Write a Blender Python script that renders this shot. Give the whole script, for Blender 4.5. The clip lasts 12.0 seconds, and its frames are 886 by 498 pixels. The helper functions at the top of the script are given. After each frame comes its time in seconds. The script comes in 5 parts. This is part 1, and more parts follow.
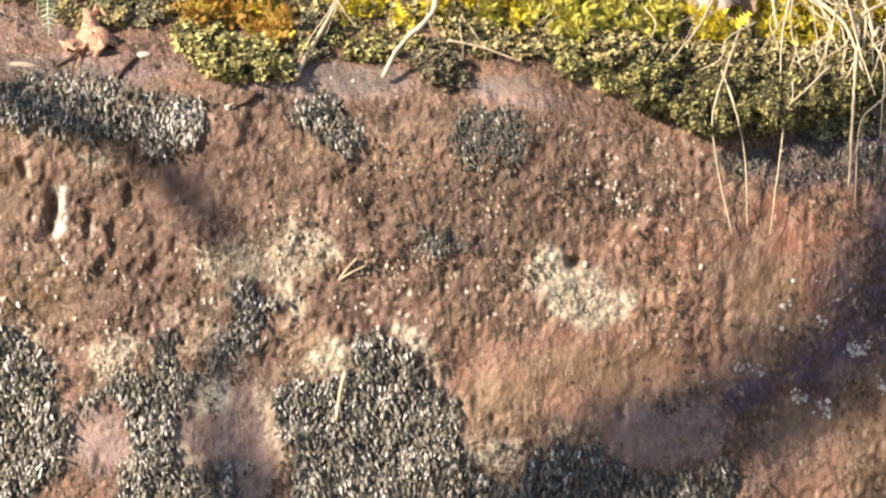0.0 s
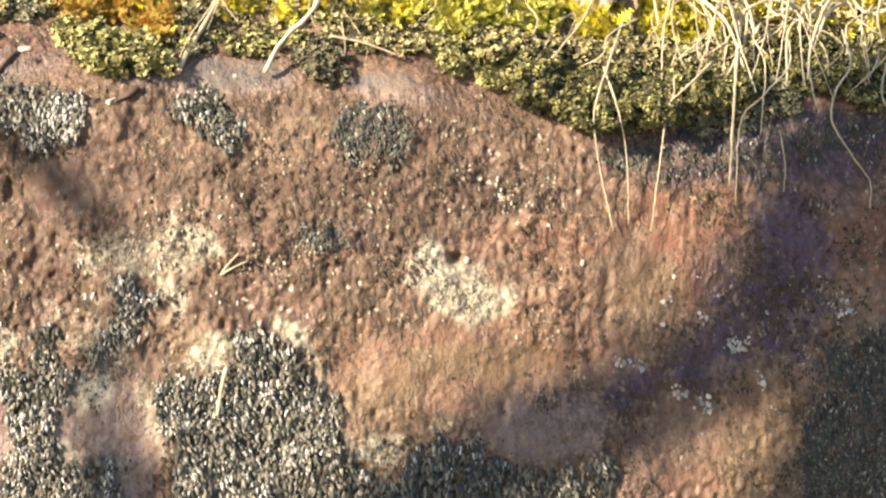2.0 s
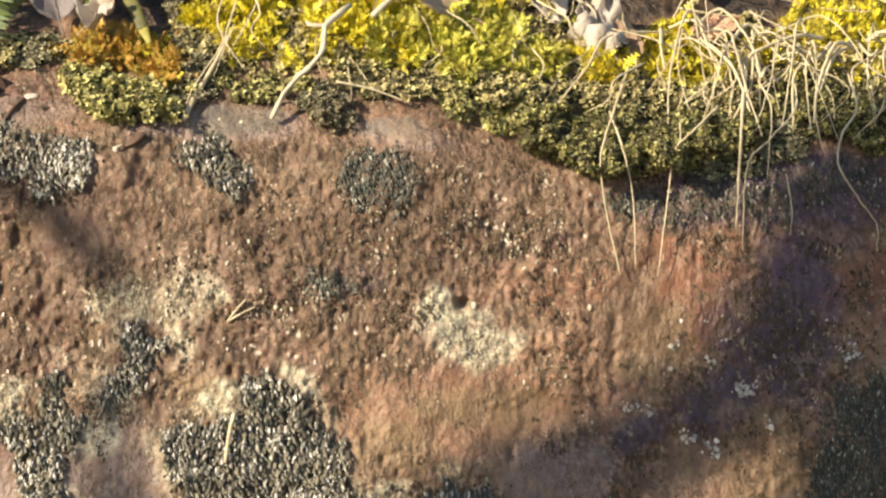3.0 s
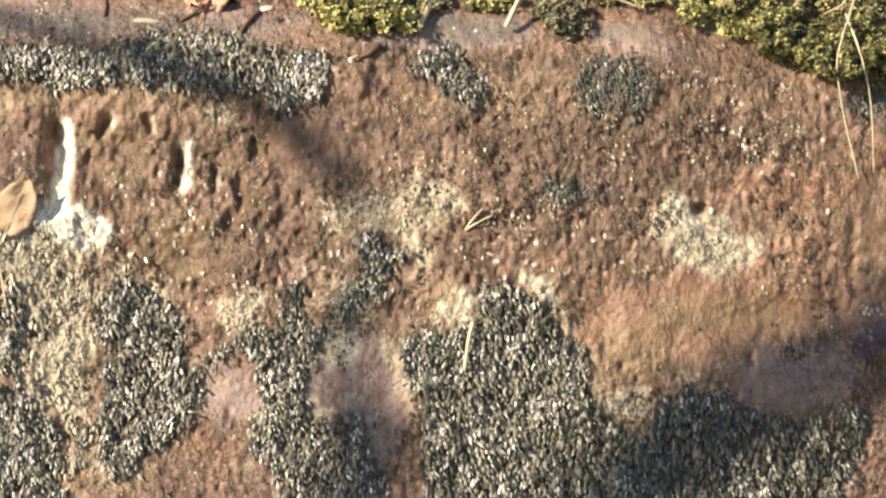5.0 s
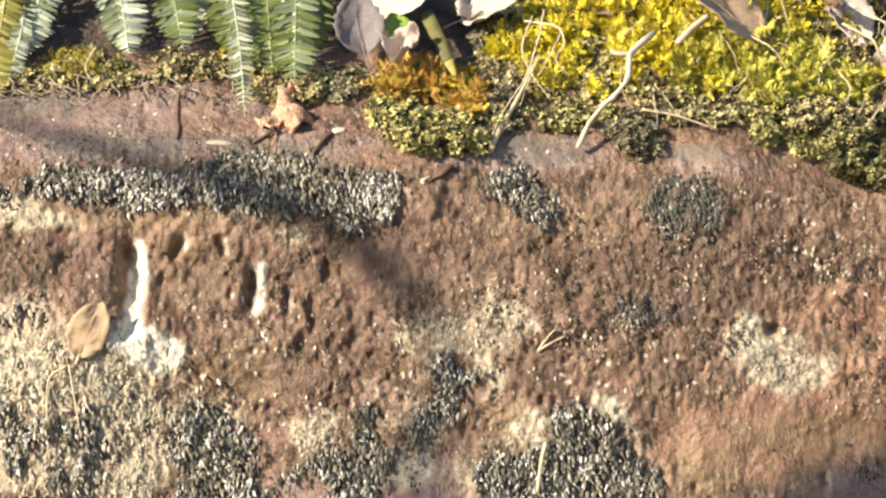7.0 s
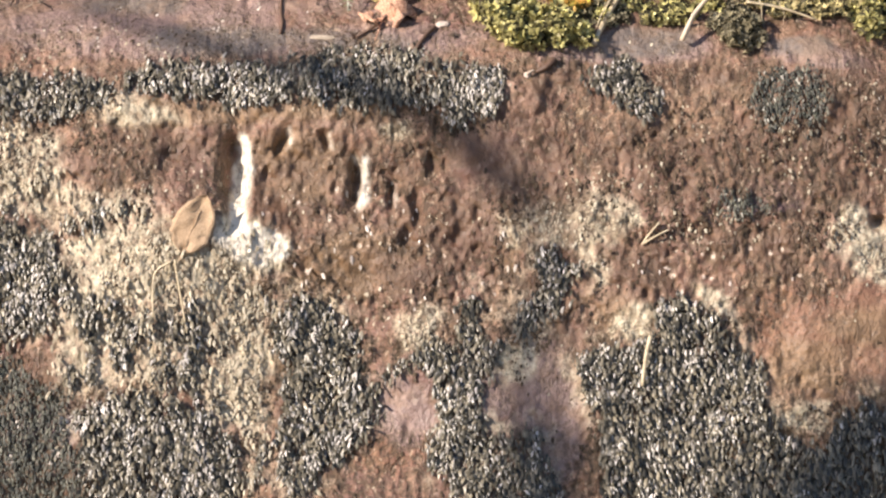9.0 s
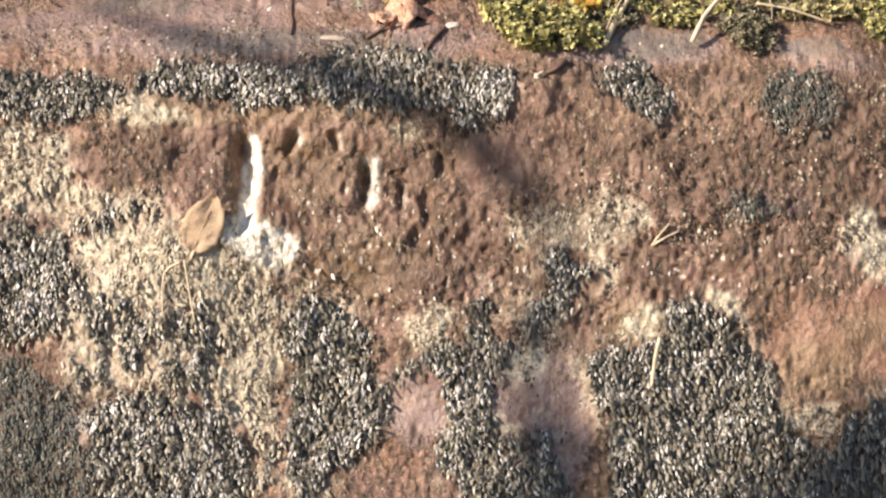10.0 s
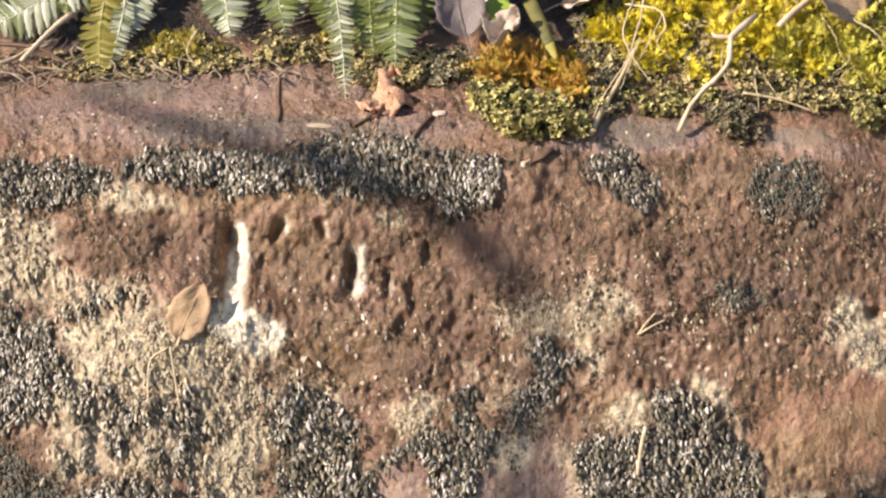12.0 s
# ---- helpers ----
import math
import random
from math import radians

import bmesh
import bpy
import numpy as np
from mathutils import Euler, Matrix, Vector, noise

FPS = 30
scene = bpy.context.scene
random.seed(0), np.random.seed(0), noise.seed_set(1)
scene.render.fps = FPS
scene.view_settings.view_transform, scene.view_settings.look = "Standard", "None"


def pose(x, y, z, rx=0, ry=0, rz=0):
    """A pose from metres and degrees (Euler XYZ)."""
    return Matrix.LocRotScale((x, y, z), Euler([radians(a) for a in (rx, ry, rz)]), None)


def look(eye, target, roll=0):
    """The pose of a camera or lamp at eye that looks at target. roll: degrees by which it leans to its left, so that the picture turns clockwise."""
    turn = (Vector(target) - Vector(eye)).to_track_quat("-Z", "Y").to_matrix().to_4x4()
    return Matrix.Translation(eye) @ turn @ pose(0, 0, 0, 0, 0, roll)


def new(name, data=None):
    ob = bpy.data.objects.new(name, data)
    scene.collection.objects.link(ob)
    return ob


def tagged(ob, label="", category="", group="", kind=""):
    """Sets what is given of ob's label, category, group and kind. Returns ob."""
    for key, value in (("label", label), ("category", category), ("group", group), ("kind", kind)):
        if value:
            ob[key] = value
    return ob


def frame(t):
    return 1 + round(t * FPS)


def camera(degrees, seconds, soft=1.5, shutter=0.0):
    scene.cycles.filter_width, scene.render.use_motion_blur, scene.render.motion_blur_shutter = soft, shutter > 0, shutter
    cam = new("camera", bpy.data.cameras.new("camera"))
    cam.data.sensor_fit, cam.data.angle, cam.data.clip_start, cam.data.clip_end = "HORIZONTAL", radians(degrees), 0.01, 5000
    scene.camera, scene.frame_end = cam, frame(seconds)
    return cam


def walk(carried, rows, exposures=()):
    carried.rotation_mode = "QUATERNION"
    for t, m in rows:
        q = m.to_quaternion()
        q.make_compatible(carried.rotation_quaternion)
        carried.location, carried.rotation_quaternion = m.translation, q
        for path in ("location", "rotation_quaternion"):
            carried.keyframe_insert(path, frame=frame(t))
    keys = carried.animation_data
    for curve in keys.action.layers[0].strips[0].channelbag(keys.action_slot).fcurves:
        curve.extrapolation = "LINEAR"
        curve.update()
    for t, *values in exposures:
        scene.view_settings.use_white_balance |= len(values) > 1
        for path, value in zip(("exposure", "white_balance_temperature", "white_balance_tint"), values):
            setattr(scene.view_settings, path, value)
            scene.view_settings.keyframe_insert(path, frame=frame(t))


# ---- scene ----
ROWS = [
    (0.0, -1.462, -9.985, -0.296),
    (0.5, -3.339, -9.974, -0.691),
    (1.0, -3.509, -9.991, -0.598),
    (1.5, -3.415, -10.281, -0.668),
    (2.0, -3.294, -10.039, -0.717),
    (2.5, -3.345, -9.377, -0.640),
    (3.0, -3.228, -9.320, -0.440),
    (3.5, -1.902, -9.500, -0.033),
    (3.7, -1.224, -9.592, 0.101),
    (4.5, 0.050, -10.360, 0.700),
    (5.3, 0.429, -10.854, 1.063),
    (5.5, 0.464, -10.807, 1.102),
    (6.0, 0.741, -10.658, 1.247),
    (6.5, 1.062, -10.329, 1.189),
    (6.7, 1.237, -9.673, 1.202),
    (7.5, 1.740, -8.350, 1.620),
    (8.3, 2.172, -8.816, 2.002),
    (8.5, 2.395, -9.406, 1.962),
    (9.0, 3.040, -10.469, 1.822),
    (9.5, 3.462, -10.530, 1.780),
    (10.0, 3.219, -10.451, 1.693),
    (10.5, 3.139, -10.443, 1.679),
    (11.0, 3.092, -10.228, 1.775),
    (11.5, 2.929, -9.233, 1.546),
    (12.0, 3.041, -9.058, 1.444),
]
# stops, kelvin and tint as the viewer's camera adapts
LIGHT = [(t, 0.92 + stops, kelvin, tint) for t, stops, kelvin, tint in (
    (0.0, 0.00, 6630, 15.8), (0.5, 0.02, 6630, 16.8), (1.0, 0.13, 6680, 14.8), (1.5, 0.26, 6680, 10.8), (2.0, 0.28, 6830, 8.8), (2.5, -0.01, 7180, 5.8), (3.0, -0.12, 7180, 5.8), (3.5, -0.08, 7180, 5.8), (5.5, 0.05, 6680, 8.8),
    (6.5, 0.08, 6730, 7.8), (8.5, -0.26, 6570, 17.0), (9.0, -0.17, 6370, 17.0), (9.5, -0.14, 6400, 16.0), (10.0, -0.11, 6470, 16.0), (10.5, -0.11, 6520, 15.0), (11.0, -0.09, 6620, 14.0), (11.5, -0.14, 6720, 15.0), (12.0, -0.27, 6770, 16.0))]
EYE = Vector((0.0, -4.402, 1.600))
cam = camera(14.0, 12.0, soft=2.3)
walk(cam, [(t, pose(EYE.x, EYE.y, EYE.z, 90 + pitch, roll, yaw)) for t, yaw, pitch, roll in ROWS], LIGHT)

# ---- daylight: low winter sun from the left, open blue sky ----
SUN = Vector((-0.74, -0.46, 0.50)).normalized()
world = bpy.data.worlds.new("sky")
scene.world = world
world.use_nodes = True
sky = world.node_tree.nodes.new("ShaderNodeTexSky")
sky.sky_type, sky.sun_disc, sky.ozone_density = "NISHITA", False, 3.0
sky.sun_elevation, sky.sun_rotation = math.asin(SUN.z), math.atan2(SUN.x, SUN.y)
world.node_tree.links.new(sky.outputs[0], world.node_tree.nodes["Background"].inputs[0])
world.node_tree.nodes["Background"].inputs[1].default_value = 0.098
sun = new("sun", bpy.data.lights.new("sun", "SUN"))
sun.data.energy, sun.data.angle, sun.data.color = 4.9, radians(0.53), (1.0, 0.90, 0.76)
sun.matrix_world = look(SUN * 30, (0, 0, 0))


# ---- numbers: noise on arrays ----
def lattice(ix, iy, seed):
    h = (ix.astype(np.int64) * 374761393 + iy.astype(np.int64) * 668265263 + seed * 974634777) & 0xFFFFFFFF
    h = ((h ^ (h >> 13)) * 1274126177) & 0xFFFFFFFF
    h = ((h ^ (h >> 16)) * 2246822519) & 0xFFFFFFFF
    return ((h >> 8) & 0xFFFF) / 65535.0


def grain(u, v, size, seed=0, tall=1.0):
    """Smooth noise from -1 to 1 with bumps of the given size; tall stretches them upwards."""
    x, y = np.asarray(u) / size, np.asarray(v) / (size * tall)
    ix, iy = np.floor(x), np.floor(y)
    fx, fy = x - ix, y - iy
    sx, sy = fx * fx * (3 - 2 * fx), fy * fy * (3 - 2 * fy)
    a, b = lattice(ix, iy, seed), lattice(ix + 1, iy, seed)
    c, d = lattice(ix, iy + 1, seed), lattice(ix + 1, iy + 1, seed)
    return 2 * (a + (b - a) * sx + (c - a) * sy + (a - b - c + d) * sx * sy) - 1


def rough(u, v, size, seed=0, tall=1.0, octaves=4):
    out = 0
    for i in range(octaves):
        out = out + grain(u, v, size * 0.5 ** i, seed + 17 * i, tall) * 0.55 ** i
    return out / 1.7


def blobs(u, v, spots, ragged=0.35, seed=5, size=0.03, tall=1.0):
    """How deep (u, v) lies in a patch made of ovals (u, v, half width, half height, degrees): above 0 inside."""
    u, v = np.asarray(u, float), np.asarray(v, float)
    best = np.full(u.shape, -9.0)
    for a, b, ra, rb, deg in spots:
        c, s = math.cos(radians(deg)), math.sin(radians(deg))
        x, y = ((u - a) * c + (v - b) * s) / ra, (-(u - a) * s + (v - b) * c) / rb
        best = np.maximum(best, 1 - np.sqrt(x * x + y * y))
    return best + ragged * rough(u, v, size, seed, tall)


def step(x, lo, hi):
    k = np.clip((np.asarray(x, float) - lo) / (hi - lo), 0, 1)
    return k * k * (3 - 2 * k)


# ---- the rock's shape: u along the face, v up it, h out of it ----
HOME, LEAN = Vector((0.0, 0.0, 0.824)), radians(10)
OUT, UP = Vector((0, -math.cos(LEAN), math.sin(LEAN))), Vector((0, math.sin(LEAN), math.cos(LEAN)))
# points scale towards the eye, so the layout stays fixed in the camera's view
EYE_RANGE = 4.470
BROW_U = (-0.9860, -0.6395, -0.3613, -0.1521, 0.1277, 0.3030, 0.4436, 0.9019)
BROW_V = (0.2039, 0.2039, 0.1934, 0.2039, 0.2039, 0.1899, 0.1759, 0.1829)
# tool marks cut down the face: u, v of the middle, half width, half height, depth
MARKS = [
    (-0.5195, 0.0520, 0.0135, 0.0590, 0.034), (-0.4560, 0.0970, 0.0077, 0.0168, 0.013), (-0.4020, 0.0990, 0.0063, 0.0140, 0.010),
    (-0.3690, 0.0470, 0.0095, 0.0330, 0.022), (-0.3240, 0.0330, 0.0063, 0.0224, 0.012), (-0.4680, 0.0390, 0.0105, 0.0200, 0.006),
    (0.2833, -0.0165, 0.0080, 0.0070, 0.020), (-0.5905, 0.1013, 0.0175, 0.0350, 0.006), (-0.2880, 0.0150, 0.0070, 0.0200, 0.011),
    (0.4644, -0.0573, 0.0084, 0.0420, 0.004), (-0.3892, 0.0097, 0.0154, 0.0084, 0.004), (-0.4449, 0.0020, 0.0182, 0.0098, 0.005),
    (-0.2720, 0.0700, 0.0060, 0.0150, 0.008), (-0.3060, -0.0200, 0.0050, 0.0120, 0.008),
]


def soft_ramp(x, k):
    return k * np.logaddexp(0, np.clip(x / k, -50, 50))


BEADED = [  # where their right rims are painted pale, as if sunlit
    (-0.400, 0.000, 0.170, 0.080, 0), (-0.230, -0.040, 0.110, 0.070, -20), (0.080, -0.065, 0.150, 0.035, 0), (0.370, 0.085, 0.100, 0.055, -10), (0.400, -0.080, 0.030, 0.070, 0),
    (-0.690, 0.240, 0.130, 0.050, 0), (-0.270, -0.100, 0.080, 0.040, 0),
]
PITTED = [  # where the old pick marks crowd
    (-0.400, 0.020, 0.170, 0.090, 0), (-0.230, -0.030, 0.110, 0.070, -20), (0.080, -0.060, 0.160, 0.060, 0), (0.170, 0.060, 0.120, 0.090, 0), (0.370, 0.085, 0.110, 0.060, -10),
    (0.020, 0.100, 0.170, 0.060, 0), (0.400, -0.080, 0.030, 0.070, 0), (-0.650, 0.080, 0.120, 0.050, 0), (-0.690, 0.240, 0.130, 0.050, 0), (-0.270, -0.100, 0.080, 0.040, 0),
]


def pits(u, v):
    """Small pick marks, taller than wide: how deep, and how much pale rim is painted for the sunlit wall."""
    cu, cv = 0.0125, 0.0180
    crowd = step(blobs(u, v, PITTED, 0.6, 53, 0.06), -0.15, 0.5) * (1 - 0.9 * plain(u, v))
    iu, iv = np.floor(u / cu), np.floor(v / cv)
    deep, rim = np.zeros(u.shape), np.zeros(u.shape)
    for du in (-1, 0, 1):
        for dv in (-1, 0, 1):
            a, b = iu + du, iv + dv
            r = [lattice(a, b, 300 + k) for k in range(6)]
            x = (u - (a + 0.15 + 0.7 * r[0]) * cu) / (0.0026 + 0.0026 * r[2])
            y = (v - (b + 0.15 + 0.7 * r[1]) * cv) / (0.0038 + 0.0065 * r[3] ** 2)
            here = r[4] < 0.05 + 0.40 * crowd
            size = np.where(here, 0.35 + 0.65 * r[5], 0)
            deep = np.maximum(deep, 0.0042 * size * np.exp(-(x * x) ** 1.2 - (y * y) ** 1.4))
            rim = np.maximum(rim, np.where(r[5] > 0.3, 1.0, 0.3) * here * np.exp(-((x - 0.7) / 0.85) ** 2 - ((y + 0.25) / 0.75) ** 2))
    return deep, rim * (0.15 + 0.85 * step(blobs(u, v, BEADED, 0.6, 55, 0.05), -0.1, 0.4))


def relief(u, v):
    u, v = np.asarray(u, float), np.asarray(v, float)
    brow = np.interp(u, BROW_U, BROW_V)
    h = -0.16 * v - 0.95 * soft_ramp(v - brow, 0.022) - 1.8 * soft_ramp(v - 0.62, 0.05)
    h = h - 0.35 * np.maximum(np.abs(u) - 0.95, 0) ** 2 - 0.10 * soft_ramp(u - -0.0123, 0.03)
    calm = 1 - 0.75 * plain(u, v)
    h = h + 0.016 * grain(u, v, 0.21, 3) + 0.009 * rough(u, v, 0.075, 11) + 0.0032 * calm * rough(u, v, 0.020, 23, 1.2)
    h = h + 0.0019 * calm * grain(u, v, 0.0075, 31, 1.3)
    h = h - pits(u, v)[0]
    # a bulge that carries the tool marks, and a hollow under the brow
    h = h + 0.020 * np.exp(-((u - -0.4727) / 0.16) ** 2 - ((v - -0.0200) / 0.06) ** 2)
    for a, b, ra, rb, deep in MARKS:
        x, y = (u - a + 0.006 * grain(u, v, 0.022, 37)) / ra, (v - b) / rb
        h = h - deep * np.exp(-(x * x) ** 1.3) * np.exp(-(y * y) ** 1.8) * (1 + 0.35 * grain(u, v, 0.02, 39))
    return h


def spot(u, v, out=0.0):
    """The place in the world of (u, v) on the rock, moved out by so many metres along the camera's sight line."""
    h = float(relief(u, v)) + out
    return HOME + (1 - h / EYE_RANGE) * (u * Vector((1, 0, 0)) + v * UP) + h * OUT


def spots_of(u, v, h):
    k = 1 - h / EYE_RANGE
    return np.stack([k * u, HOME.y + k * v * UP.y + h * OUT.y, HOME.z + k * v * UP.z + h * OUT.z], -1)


def normals_of(u, v, d=0.004):
    gu = (relief(u + d, v) - relief(u - d, v)) / (2 * d)
    gv = (relief(u, v + d) - relief(u, v - d)) / (2 * d)
    n = np.stack([-gu, -gv * UP.y + OUT.y, -gv * UP.z + OUT.z], -1)
    return n / np.linalg.norm(n, axis=-1, keepdims=True)


# ---- what grows and stains where (u, v, half width, half height, degrees) ----
DENSE, MIXED, THIN, CREAM, LIT_LIME = [], [], [], [], []


def patch(kind, *corners):
    """One growth on the rock, by the corners of its outline (u, v)."""
    kind.append(np.array(corners))


# dark wet leafy moss, moss mixed with lichen, thin dull moss, cream lichen, tool-mark edges whitened for mineral and
# for their sunlit walls
patch(DENSE, (-0.865, 0.203), (-0.815, 0.203), (-0.772, 0.192), (-0.722, 0.198), (-0.673, 0.183), (-0.602, 0.211), (-0.474, 0.200), (-0.347, 0.225), (-0.183, 0.189), (-0.175, 0.166), (-0.186, 0.134), (-0.215, 0.124), (-0.233, 0.107), (-0.271, 0.140), (-0.306, 0.144), (-0.349, 0.138), (-0.391, 0.150), (-0.532, 0.153), (-0.638, 0.169), (-0.745, 0.134), (-0.816, 0.144), (-0.866, 0.139))
patch(DENSE, (-0.140, -0.037), (-0.124, -0.031), (-0.112, -0.045), (-0.086, -0.054), (-0.079, -0.073), (-0.097, -0.093), (-0.115, -0.097), (-0.126, -0.122), (-0.147, -0.131), (-0.158, -0.149), (-0.176, -0.147), (-0.177, -0.132), (-0.160, -0.111), (-0.165, -0.103), (-0.138, -0.079), (-0.145, -0.058))
patch(DENSE, (0.037, -0.093), (0.086, -0.127), (0.095, -0.152), (0.137, -0.184), (0.136, -0.237), (0.149, -0.265), (0.177, -0.283), (0.205, -0.287), (0.214, -0.260), (0.234, -0.240), (0.262, -0.232), (0.283, -0.242), (0.305, -0.233), (0.317, -0.255), (0.352, -0.270), (0.401, -0.275), (0.436, -0.267), (0.470, -0.248), (0.484, -0.285), (0.419, -0.452), (-0.078, -0.443), (-0.068, -0.338), (-0.076, -0.247), (-0.094, -0.197), (-0.107, -0.180), (-0.094, -0.164), (-0.009, -0.150), (0.001, -0.133), (-0.002, -0.115))
patch(DENSE, (-0.224, -0.090), (-0.212, -0.104), (-0.209, -0.139), (-0.190, -0.153), (-0.199, -0.188), (-0.212, -0.202), (-0.217, -0.230), (-0.208, -0.258), (-0.191, -0.273), (-0.166, -0.258), (-0.145, -0.263), (-0.121, -0.344), (-0.120, -0.442), (-0.253, -0.440), (-0.252, -0.342), (-0.282, -0.299), (-0.285, -0.271), (-0.274, -0.250), (-0.281, -0.222), (-0.272, -0.194), (-0.297, -0.181), (-0.324, -0.193), (-0.336, -0.222), (-0.349, -0.214), (-0.336, -0.186), (-0.318, -0.172), (-0.290, -0.160), (-0.271, -0.142), (-0.255, -0.145), (-0.241, -0.103))
patch(DENSE, (-0.438, -0.080), (-0.371, -0.138), (-0.358, -0.196), (-0.334, -0.191), (-0.333, -0.216), (-0.342, -0.239), (-0.381, -0.286), (-0.431, -0.329), (-0.457, -0.335), (-0.470, -0.314), (-0.466, -0.284), (-0.478, -0.256), (-0.459, -0.172), (-0.474, -0.144), (-0.452, -0.095))
patch(DENSE, (-0.869, 0.019), (-0.776, 0.010), (-0.741, -0.012), (-0.731, -0.047), (-0.750, -0.082), (-0.746, -0.111), (-0.779, -0.133), (-0.872, -0.139))
patch(DENSE, (-0.731, -0.234), (-0.695, -0.207), (-0.652, -0.198), (-0.610, -0.212), (-0.561, -0.227), (-0.539, -0.255), (-0.519, -0.284), (-0.519, -0.354), (-0.522, -0.417), (-0.721, -0.415), (-0.712, -0.323))
patch(THIN, (0.085, 0.015), (0.134, 0.019), (0.154, 0.007), (0.119, -0.005), (0.077, -0.002))
patch(THIN, (-0.872, -0.165), (-0.808, -0.166), (-0.752, -0.202), (-0.725, -0.252), (-0.712, -0.323), (-0.721, -0.415), (-0.878, -0.413))
patch(MIXED, (-0.734, -0.012), (-0.691, -0.002), (-0.634, 0.011), (-0.606, -0.000), (-0.543, -0.051), (-0.480, -0.073), (-0.452, -0.102), (-0.467, -0.144), (-0.483, -0.214), (-0.476, -0.256), (-0.471, -0.320), (-0.514, -0.354), (-0.526, -0.269), (-0.561, -0.234), (-0.652, -0.204), (-0.752, -0.216), (-0.758, -0.153), (-0.750, -0.082), (-0.731, -0.047))
patch(MIXED, (-0.866, 0.135), (-0.774, 0.129), (-0.739, 0.108), (-0.732, 0.066), (-0.676, 0.050), (-0.612, 0.046), (-0.606, -0.000), (-0.691, -0.002), (-0.734, -0.012), (-0.776, 0.010), (-0.869, 0.019))
patch(DENSE, (-0.066, 0.187), (-0.038, 0.198), (-0.010, 0.190), (0.014, 0.172), (0.021, 0.131), (-0.004, 0.120), (-0.032, 0.124), (-0.049, 0.145), (-0.074, 0.159))
patch(THIN, (0.128, 0.161), (0.165, 0.176), (0.199, 0.165), (0.213, 0.140), (0.205, 0.116), (0.163, 0.111), (0.133, 0.119), (0.121, 0.142))
patch(THIN, (0.727, -0.151), (0.748, -0.119), (0.818, -0.094), (0.927, -0.087), (0.927, -0.398), (0.699, -0.398), (0.706, -0.257))
patch(THIN, (0.439, 0.114), (0.468, 0.129), (0.651, 0.158), (0.863, 0.163), (0.863, 0.113), (0.699, 0.106), (0.637, 0.086), (0.580, 0.099), (0.475, 0.090))
patch(CREAM, (-0.190, 0.001), (-0.063, 0.021), (-0.022, 0.013), (-0.011, -0.008), (-0.043, -0.020), (-0.063, -0.039), (-0.061, -0.081), (-0.106, -0.038), (-0.141, -0.029), (-0.169, -0.030))
patch(CREAM, (0.228, -0.005), (0.245, 0.010), (0.260, -0.014), (0.287, -0.029), (0.321, -0.037), (0.349, -0.059), (0.341, -0.083), (0.299, -0.090), (0.258, -0.085), (0.225, -0.042))
patch(CREAM, (-0.317, -0.122), (-0.275, -0.113), (-0.261, -0.128), (-0.276, -0.152), (-0.311, -0.158))
patch(CREAM, (-0.206, -0.162), (-0.178, -0.154), (-0.143, -0.161), (-0.150, -0.189), (-0.186, -0.197))
patch(CREAM, (-0.038, -0.123), (-0.002, -0.114), (-0.007, -0.143), (-0.052, -0.150))
patch(CREAM, (0.051, -0.087), (0.076, -0.095), (0.090, -0.125), (0.067, -0.120))
patch(CREAM, (0.140, -0.230), (0.171, -0.248), (0.213, -0.235), (0.207, -0.267), (0.170, -0.276), (0.148, -0.259))
patch(CREAM, (-0.552, 0.001), (-0.507, 0.005), (-0.451, -0.024), (-0.458, -0.052), (-0.499, -0.059), (-0.480, -0.101), (-0.474, -0.158), (-0.488, -0.214), (-0.512, -0.256), (-0.540, -0.242), (-0.553, -0.206), (-0.537, -0.100), (-0.608, -0.085), (-0.643, -0.100), (-0.721, -0.077), (-0.727, -0.026), (-0.691, -0.006), (-0.606, 0.014), (-0.598, -0.015), (-0.550, -0.030))
patch(CREAM, (-0.866, 0.132), (-0.774, 0.126), (-0.739, 0.108), (-0.732, 0.066), (-0.761, 0.031), (-0.868, 0.026))
patch(CREAM, (-0.709, 0.160), (-0.666, 0.166), (-0.603, 0.148), (-0.582, 0.130), (-0.639, 0.126), (-0.695, 0.145))
patch(CREAM, (-0.648, -0.143), (-0.600, -0.134), (-0.608, -0.169), (-0.639, -0.172))
patch(CREAM, (-0.328, 0.116), (-0.296, 0.121), (-0.300, 0.102), (-0.321, 0.099))
patch(LIT_LIME, (-0.452, 0.117), (-0.446, 0.120), (-0.442, 0.110), (-0.444, 0.091), (-0.449, 0.088), (-0.450, 0.103))
patch(LIT_LIME, (-0.402, 0.110), (-0.395, 0.112), (-0.394, 0.102), (-0.400, 0.095))
patch(LIT_LIME, (-0.319, 0.048), (-0.313, 0.045), (-0.311, 0.024), (-0.316, 0.017), (-0.320, 0.029))
patch(LIT_LIME, (-0.370, 0.081), (-0.362, 0.078), (-0.362, 0.069), (-0.368, 0.071))
patch(LIT_LIME, (-0.510, 0.112), (-0.500, 0.110), (-0.492, 0.093), (-0.492, 0.067), (-0.501, 0.002), (-0.480, -0.004), (-0.455, -0.016), (-0.444, -0.033), (-0.465, -0.054), (-0.502, -0.057), (-0.529, -0.039), (-0.547, -0.018), (-0.544, -0.005), (-0.528, -0.001), (-0.521, 0.067))
patch(LIT_LIME, (-0.357, 0.082), (-0.349, 0.077), (-0.346, 0.021), (-0.359, 0.012), (-0.368, 0.015))
patch(LIT_LIME, (-0.319, 0.043), (-0.313, 0.032), (-0.314, 0.018), (-0.320, 0.015), (-0.323, 0.028))
